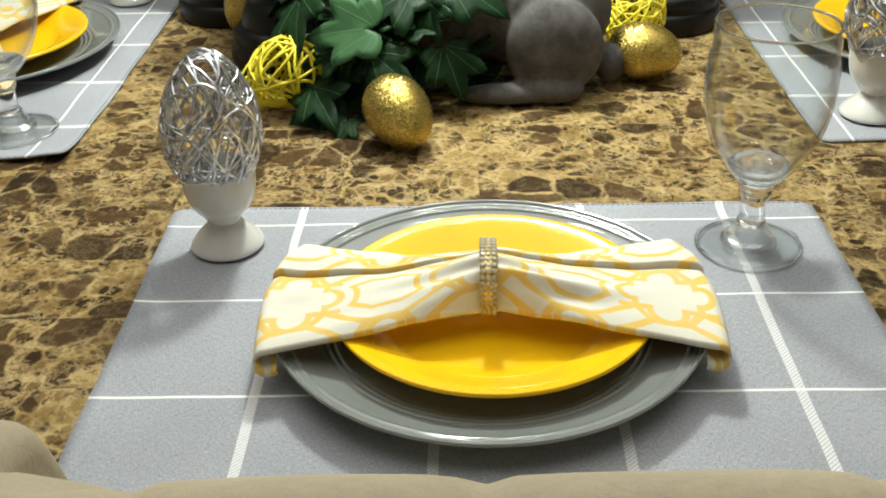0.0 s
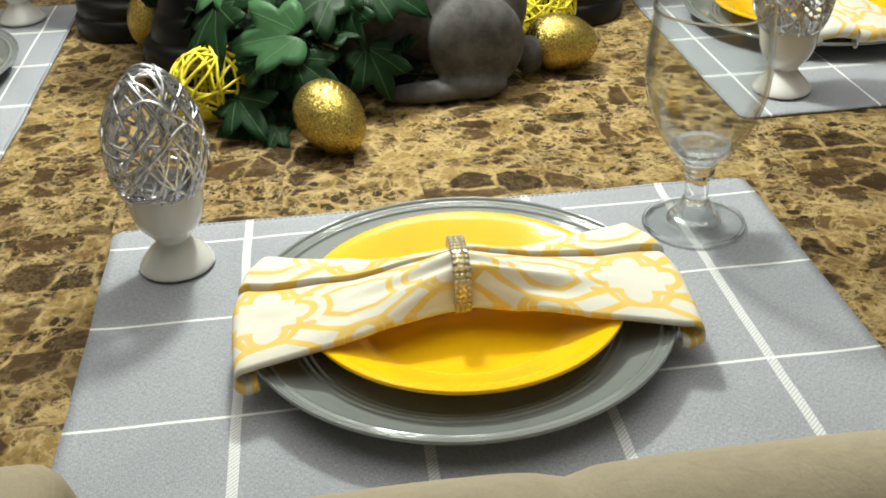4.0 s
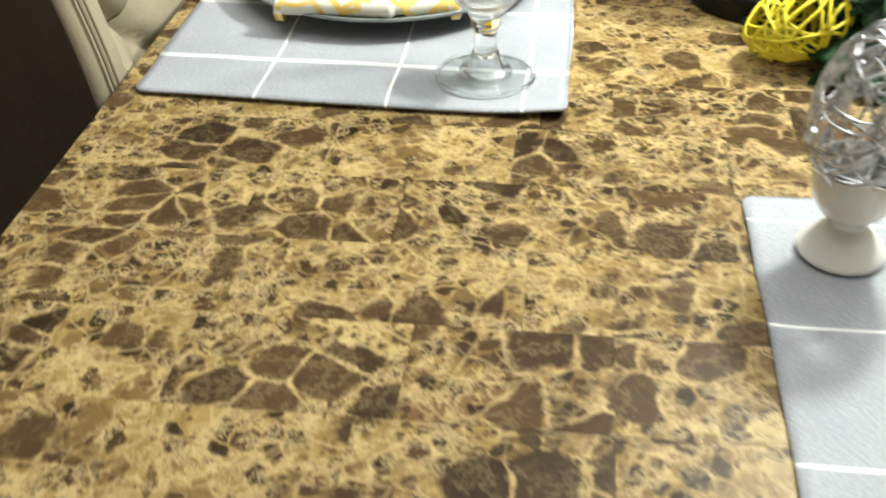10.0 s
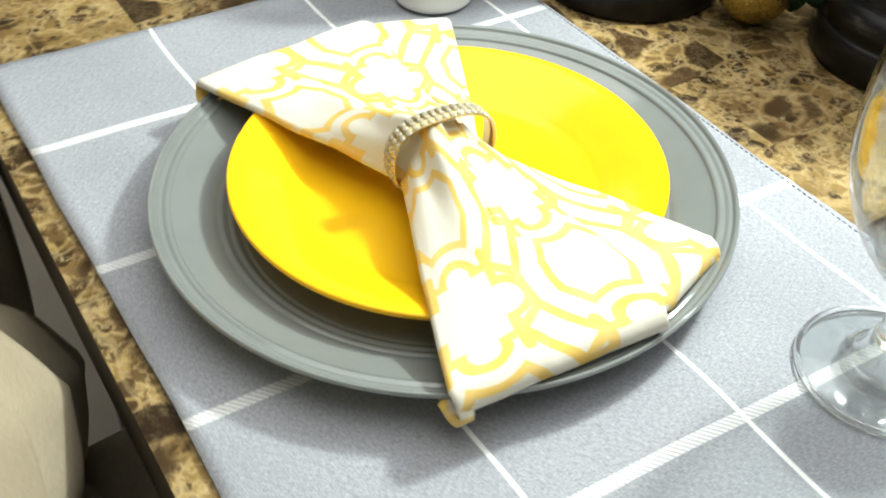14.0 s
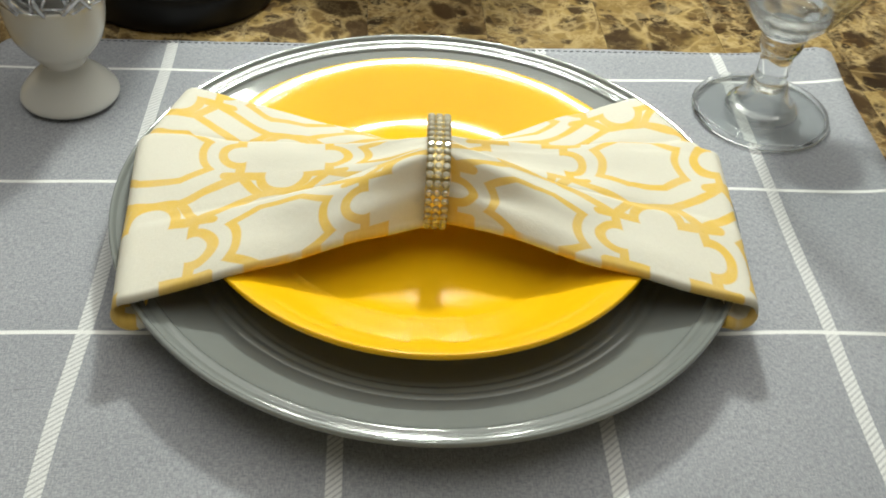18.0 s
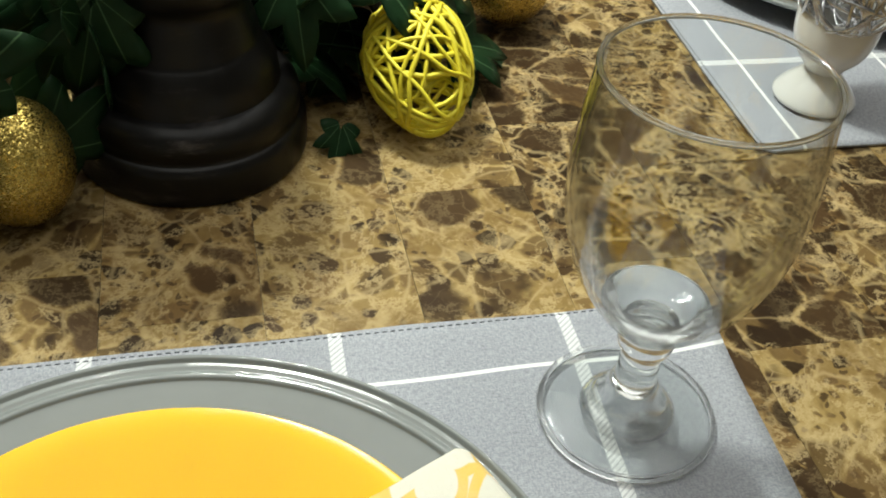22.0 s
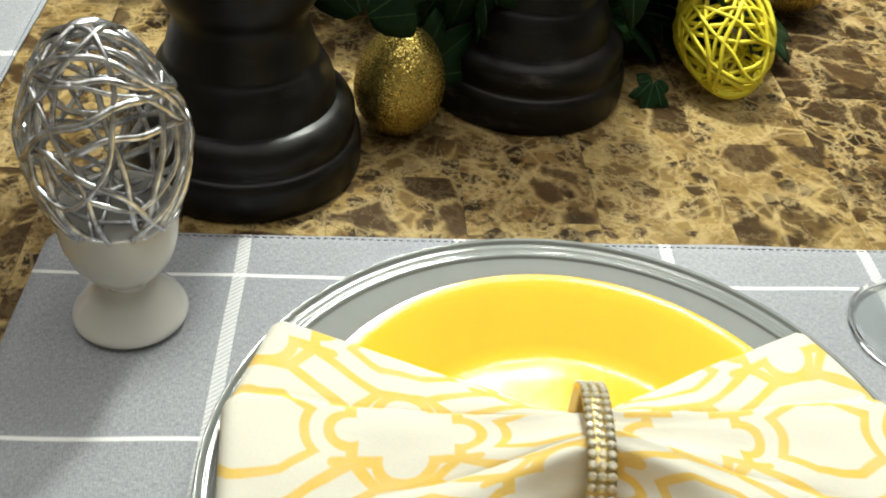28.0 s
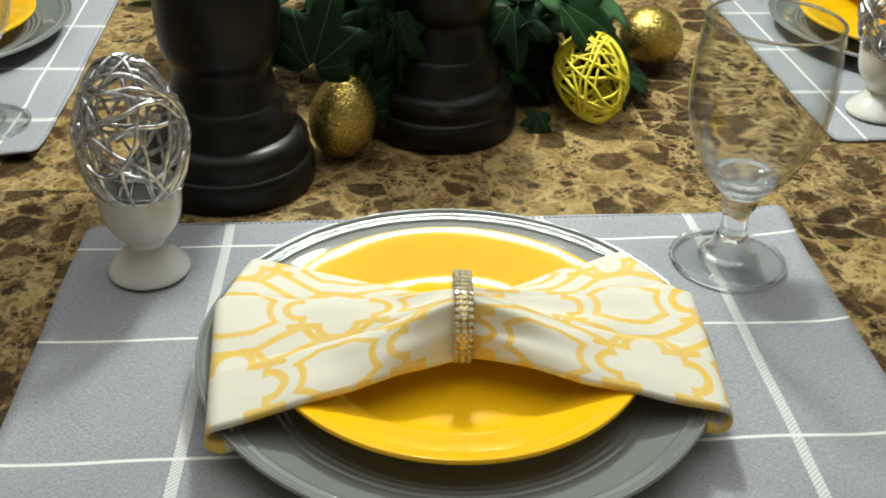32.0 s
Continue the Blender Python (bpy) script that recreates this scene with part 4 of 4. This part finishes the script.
# ---- centrepiece ----
PILLAR_ROWS = [("base", [(0, 0.0), (0.061, 0.0), (0.0625, 0.003), (0.0625, 0.018), (0.0605, 0.022), (0.0585, 0.0232)]), ("collar", [(0.0585, 0.0232), (0.0580, 0.0250), (0.0592, 0.0310), (0.0580, 0.0375), (0.0530, 0.0420), (0.0488, 0.0432)]),
               ("shaft", [(0.0488, 0.0432), (0.0480, 0.0480), (0.0468, 0.0560), (0.0420, 0.0645), (0.0392, 0.0672), (0.0385, 0.0705), (0.0366, 0.0775), (0.0346, 0.0840), (0.0338, 0.0890), (0.0350, 0.0935), (0.0385, 0.0985), (0.0412, 0.1060), (0.0425, 0.1180), (0.0428, 0.1400), (0.0410, 0.1550), (0.0370, 0.1640), (0.0350, 0.1680)]), ("candle_plate", [(0.035, 0.168), (0.046, 0.174), (0.056, 0.181), (0.057, 0.187), (0, 0.188)])]
PILLAR_PARTS = [(nm, lathe(nm, smooth_profile(rows, 2), DARK_WOOD, 72)) for nm, rows in PILLAR_ROWS]
for x, y, turn in ((-0.2905, 0.8365, 0), (-0.1965, 0.6665, 70), (0.205, 0.775, 130)):
    holder = thing("candle_holder", "dark stained turned wooden pillar candle holder", "candle holder", pose(x, y, TOP, 0, 0, turn) @ Matrix.Scale(1.04, 4), "candle holders")
    for nm, me in PILLAR_PARTS:
        part(nm, me, holder)


def rabbit():
    """A crouching garden rabbit of cast stone, one plain body."""
    bm = bmesh.new()

    def blob(c, r, turn=(0, 0, 0)):
        m = Matrix.LocRotScale(Vector(c), Euler([radians(a) for a in turn]), Vector(r))
        bmesh.ops.create_icosphere(bm, subdivisions=4, radius=1.0, matrix=m)

    blob((0.050, 0.055, 0.072), (0.070, 0.050, 0.060))
    blob((-0.020, 0.055, 0.085), (0.055, 0.045, 0.058), (0, 20, 0))
    blob((0.062, 0.006, 0.050), (0.046, 0.022, 0.048))
    blob((0.060, 0.096, 0.048), (0.043, 0.024, 0.046))
    for y in (-0.006, 0.106):
        blob((0.018, y, 0.0105), (0.050, 0.0125, 0.0105))
        blob((0.060, y, 0.014), (0.030, 0.014, 0.014))
    blob((0.118, 0.036, 0.024), (0.015, 0.014, 0.020))
    for y in (0.030, 0.080):
        blob((-0.050, y, 0.045), (0.017, 0.016, 0.045))
        blob((-0.060, y, 0.010), (0.024, 0.013, 0.010))
    blob((-0.062, 0.055, 0.158), (0.042, 0.034, 0.036), (0, 15, 0))
    blob((-0.098, 0.055, 0.148), (0.020, 0.021, 0.018))
    for y in (0.038, 0.072):
        blob((-0.030, y, 0.212), (0.011, 0.015, 0.046), (0, 25, 0))
    me = bpy.data.meshes.new("rabbit_statue")
    bm.to_mesh(me)
    bm.free()
    me.materials.append(STONE)
    ob = thing("rabbit_statue", "crouching grey cast stone garden rabbit statue", "statue", pose(0.004, 0.545, TOP), "", me)
    rm = ob.modifiers.new("skin", "REMESH")
    rm.mode, rm.voxel_size, rm.use_smooth_shade = "VOXEL", 0.0028, True
    sm = ob.modifiers.new("soften", "SMOOTH")
    sm.iterations, sm.factor = 3, 0.5
    return ob


rabbit()


def egg_profile(R, half, taper, n=28):
    return [(abs(math.sin(math.pi * k / n)) * R * (1 - taper * -math.cos(math.pi * k / n)), -half * math.cos(math.pi * k / n)) for k in range(n + 1)]


GOLD_EGG = lathe("glitter_egg", egg_profile(0.0285, 0.0365, 0.09), GLITTER, 48)


def aim(where, way, spin=0):
    """A pose with its z axis along way."""
    return Matrix.Translation(where) @ Vector(way).to_track_quat("Z", "Y").to_matrix().to_4x4() @ pose(0, 0, 0, 0, 0, spin)


GE = "gold glitter covered decorative egg lying among the ivy"
for where, way, size in (((-0.076, 0.4515, TOP + 0.0305), (0.46, -0.60, -0.42), 1.0), ((0.158, 0.596, TOP + 0.0290), (0.95, -0.20, -0.08), 1.0), ((-0.257, 0.7495, TOP + 0.0345), (0.02, -0.10, 1.0), 0.94)):
    thing("glitter_egg", GE, "decorative egg", aim(where, way) @ Matrix.Scale(size, 4), "glitter eggs", GOLD_EGG)
YE = "yellow painted wire egg lying beside the ivy"
wire_egg(aim((-0.188, 0.535, TOP + 0.0365), (-0.86, -0.10, -0.45)), 0.0315, 0.0440, 0.14, 24, 0.00135, YELLOW_VINE, YE, 5, "yellow eggs")
wire_egg(aim((0.160, 0.668, TOP + 0.046), (0.3, 0.2, 0.9)), 0.0300, 0.0430, 0.14, 24, 0.00135, YELLOW_VINE, YE, 8, "yellow eggs")


# ---- ivy ----
def leaf_mesh(seed, material):
    rng = random.Random(seed)
    tips = [(-90, 0.10), (-66, 0.40), (-24, 0.66), (8, 0.47), (34, 0.88), (61, 0.54), (90, 1.12), (119, 0.54), (146, 0.88), (172, 0.47), (204, 0.66), (246, 0.40)]
    tips = [(a + rng.uniform(-4, 4), r * rng.uniform(0.92, 1.08)) for a, r in tips]
    edge = []
    for k, (a, r) in enumerate(tips):
        a2, r2 = tips[(k + 1) % len(tips)]
        if a2 < a:
            a2 += 360
        for q in (0, 0.35, 0.7):
            w = radians(a + (a2 - a) * q)
            rr = r + (r2 - r) * q + (0.0 if q == 0 else 0.005)
            edge.append((rr * math.cos(w), rr * math.sin(w)))
    rings, verts, uvs = (0.0, 0.35, 0.7, 1.0), [], []
    for s in rings:
        for x, y in edge if s else [(0, 0)]:
            x, y = x * s, y * s
            z = 0.16 * abs(x) - 0.22 * y * y - 0.10 * x * x + 0.03 * math.sin(5 * x + seed) * s
            verts.append((x * 0.034, (y + 0.1) * 0.034, z * 0.034))
            uvs.append((x, y))
    n = len(edge)
    faces = [(0, 1 + k, 1 + (k + 1) % n) for k in range(n)]
    for a in (0, 1):
        o = 1 + a * n
        faces += [(o + k, o + n + k, o + n + (k + 1) % n, o + (k + 1) % n) for k in range(n)]
    N = len(verts)
    low = [(x, y, z - 0.0006) for x, y, z in verts]
    faces += [tuple(i + N for i in reversed(f)) for f in faces]
    o = 1 + 2 * n
    faces += [(o + k, N + o + k, N + o + (k + 1) % n, o + (k + 1) % n) for k in range(n)]
    return mesh("leaf", verts + low, faces, material, True, uvs * 2)


LEAVES = [leaf_mesh(k, IVY) for k in range(4)]
YOUNG = [leaf_mesh(k + 4, IVY_YOUNG) for k in range(2)]
ivy = thing("ivy_garland", "dark green ivy garland winding between the centrepiece ornaments", "garland", pose(0, 0, TOP))


def leaf(x, y, z, facing, tip, size=1.0, young=False):
    """facing: where the upper side looks; tip: where the point of the leaf goes."""
    f = Vector(facing).normalized()
    t = Vector(tip)
    t = (t - f * t.dot(f)).normalized()
    m = Matrix((t.cross(f), t, f)).transposed().to_4x4()
    part("leaf", (YOUNG if young else LEAVES)[int(abs(x * 9000 + y * 7000)) % (2 if young else 4)], ivy, "", Matrix.Translation((x, y, z)) @ m @ Matrix.Diagonal((size, size, size, 1)))


rng = random.Random(4)
for cx, cy, cz, sx, sy, sz, count in ((-0.085, 0.560, 0.055, 0.045, 0.040, 0.035, 22), (-0.225, 0.735, 0.085, 0.030, 0.035, 0.030, 10), (-0.140, 0.575, 0.060, 0.035, 0.035, 0.035, 14), (-0.10, 0.70, 0.07, 0.06, 0.06, 0.04, 22), (0.05, 0.74, 0.06, 0.09, 0.05, 0.035, 20), (-0.09, 0.84, 0.05, 0.05, 0.06, 0.03, 14)):
    for _ in range(count):
        p = (cx + rng.gauss(0, sx * 0.7), cy + rng.gauss(0, sy * 0.7), max(0.012, cz + rng.gauss(0, sz * 0.8)))
        leaf(*p, (rng.gauss(0, 0.5) - (0.9 if cx < -0.2 else 0.2), rng.gauss(0, 0.5) - 0.35, 0.1 if cx < -0.2 else 0.8), (rng.gauss(0, 1), rng.gauss(0, 1), rng.gauss(-0.2, 0.4)), rng.uniform(0.9, 1.35))
YOUNG_SPOTS = (((-0.105, 0.512, 0.085), (-0.1, -0.75, 0.65), (-0.9, 0.1, -0.1), 1.5), ((-0.165, 0.590, 0.115), (-0.6, -0.2, 0.8), (0.2, -0.8, -0.5), 1.2))
# the large leaves that lie outermost
for spot in (((-0.098, 0.515, 0.058), (-0.1, -0.7, 0.75), (0.5, -0.5, -0.2), 1.15), ((-0.128, 0.520, 0.066), (-0.2, -0.6, 0.8), (-0.7, -0.2, 0.1), 1.1), ((-0.035, 0.520, 0.058), (0.1, -0.8, 0.5), (0.3, -0.4, -0.7), 1.2),
             ((-0.070, 0.555, 0.105), (0.0, -0.55, 0.8), (-0.6, -0.5, 0.0), 1.5), ((-0.025, 0.550, 0.112), (0.1, -0.6, 0.8), (0.7, -0.5, 0.0), 1.5), ((-0.125, 0.480, 0.010), (0.0, -0.5, 0.9), (-0.3, -0.8, 0.0), 0.7),
             ((-0.145, 0.505, 0.022), (-0.1, -0.7, 0.6), (-0.6, -0.5, -0.2), 1.3), ((-0.090, 0.510, 0.030), (0.0, -0.9, 0.4), (0.1, -0.3, -0.9), 1.2),
             ((-0.262, 0.770, 0.085), (-0.97, 0.05, 0.05), (0.1, -0.25, 0.8), 1.5),
             ((-0.186, 0.606, 0.092), (-0.8, 0.2, 0.5), (-0.2, -0.1, -0.9), 1.15), ((-0.213, 0.584, 0.012), (-0.7, -0.2, 0.6), (-0.8, 0.1, -0.3), 0.6), ((-0.155, 0.505, 0.030), (-0.4, -0.4, 0.8), (0.3, -0.8, -0.2), 1.2),
             ((-0.222, 0.715, 0.100), (-0.95, 0.0, 0.15), (-0.1, 0.4, -0.8), 1.3), ((-0.170, 0.560, 0.095), (-0.6, -0.3, 0.7), (-0.2, -0.8, -0.2), 1.5)):
    leaf(*spot[0], spot[1], spot[2], spot[3])
for spot in YOUNG_SPOTS:
    leaf(*spot[0], spot[1], spot[2], spot[3], True)
for k in range(7):
    x, y = -0.15 + 0.032 * k, 0.625 + 0.03 * math.sin(k * 2.1)
    pts = [(x + 0.03 * math.sin(0.9 * q + k), y + 0.012 * q - 0.03, 0.012 + 0.035 * math.sin(math.pi * q / 7) ** 2) for q in range(8)]
    part("stem", mesh("stem", *tube(pts, 0.0013, 6), STEM), ivy)

# ---- veneer pieces of the table top ----
rng = random.Random(12)
TILE_CACHE = {}
SEAM = 0.00012


def veneer(x0, x1, y0, y1, material):
    dx, dy = (x1 - x0) / 2 - SEAM, (y1 - y0) / 2 - SEAM
    key = (round(dx, 4), round(dy, 4), material.name)
    if key not in TILE_CACHE:
        TILE_CACHE[key] = mesh("veneer_tile", *box(-dx, -dy, -SKIN, dx, dy, 0.0), material, False)
    part("veneer_tile", TILE_CACHE[key], tabletop, "", pose((x0 + x1) / 2, (y0 + y1) / 2, TOP))


ROW, FIRST = 0.0755, 0.110
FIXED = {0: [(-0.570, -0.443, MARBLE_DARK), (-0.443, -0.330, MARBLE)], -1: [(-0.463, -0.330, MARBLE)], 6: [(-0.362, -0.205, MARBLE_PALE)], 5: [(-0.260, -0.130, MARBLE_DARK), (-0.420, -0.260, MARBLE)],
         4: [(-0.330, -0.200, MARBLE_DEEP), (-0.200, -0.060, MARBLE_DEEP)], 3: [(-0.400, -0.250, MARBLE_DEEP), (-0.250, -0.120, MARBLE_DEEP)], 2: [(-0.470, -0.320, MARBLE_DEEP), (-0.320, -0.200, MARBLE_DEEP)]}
k = -2
while FIRST + ROW * k < TY1:
    y0, y1 = max(TY0, FIRST + ROW * k), min(TY1, FIRST + ROW * (k + 1))
    fixed = sorted(FIXED.get(k, []))
    x = TX0
    while x < TX1 - 1e-6:
        hit = [f for f in fixed if abs(f[0] - x) < 1e-6]
        if hit:
            nxt, mt = hit[0][1], hit[0][2]
        else:
            nxt, mt = x + rng.choice((0.076, 0.112, 0.151, 0.151, 0.19)), rng.choice((MARBLE, MARBLE, MARBLE, MARBLE_DARK, MARBLE_DARK, MARBLE_PALE))
            for f in fixed:
                if x < f[0] - 1e-6 and nxt > f[0] - 0.03:
                    nxt = f[0]
        if TX1 - nxt < 0.04:
            nxt = TX1
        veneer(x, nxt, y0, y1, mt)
        x = nxt
    k += 1
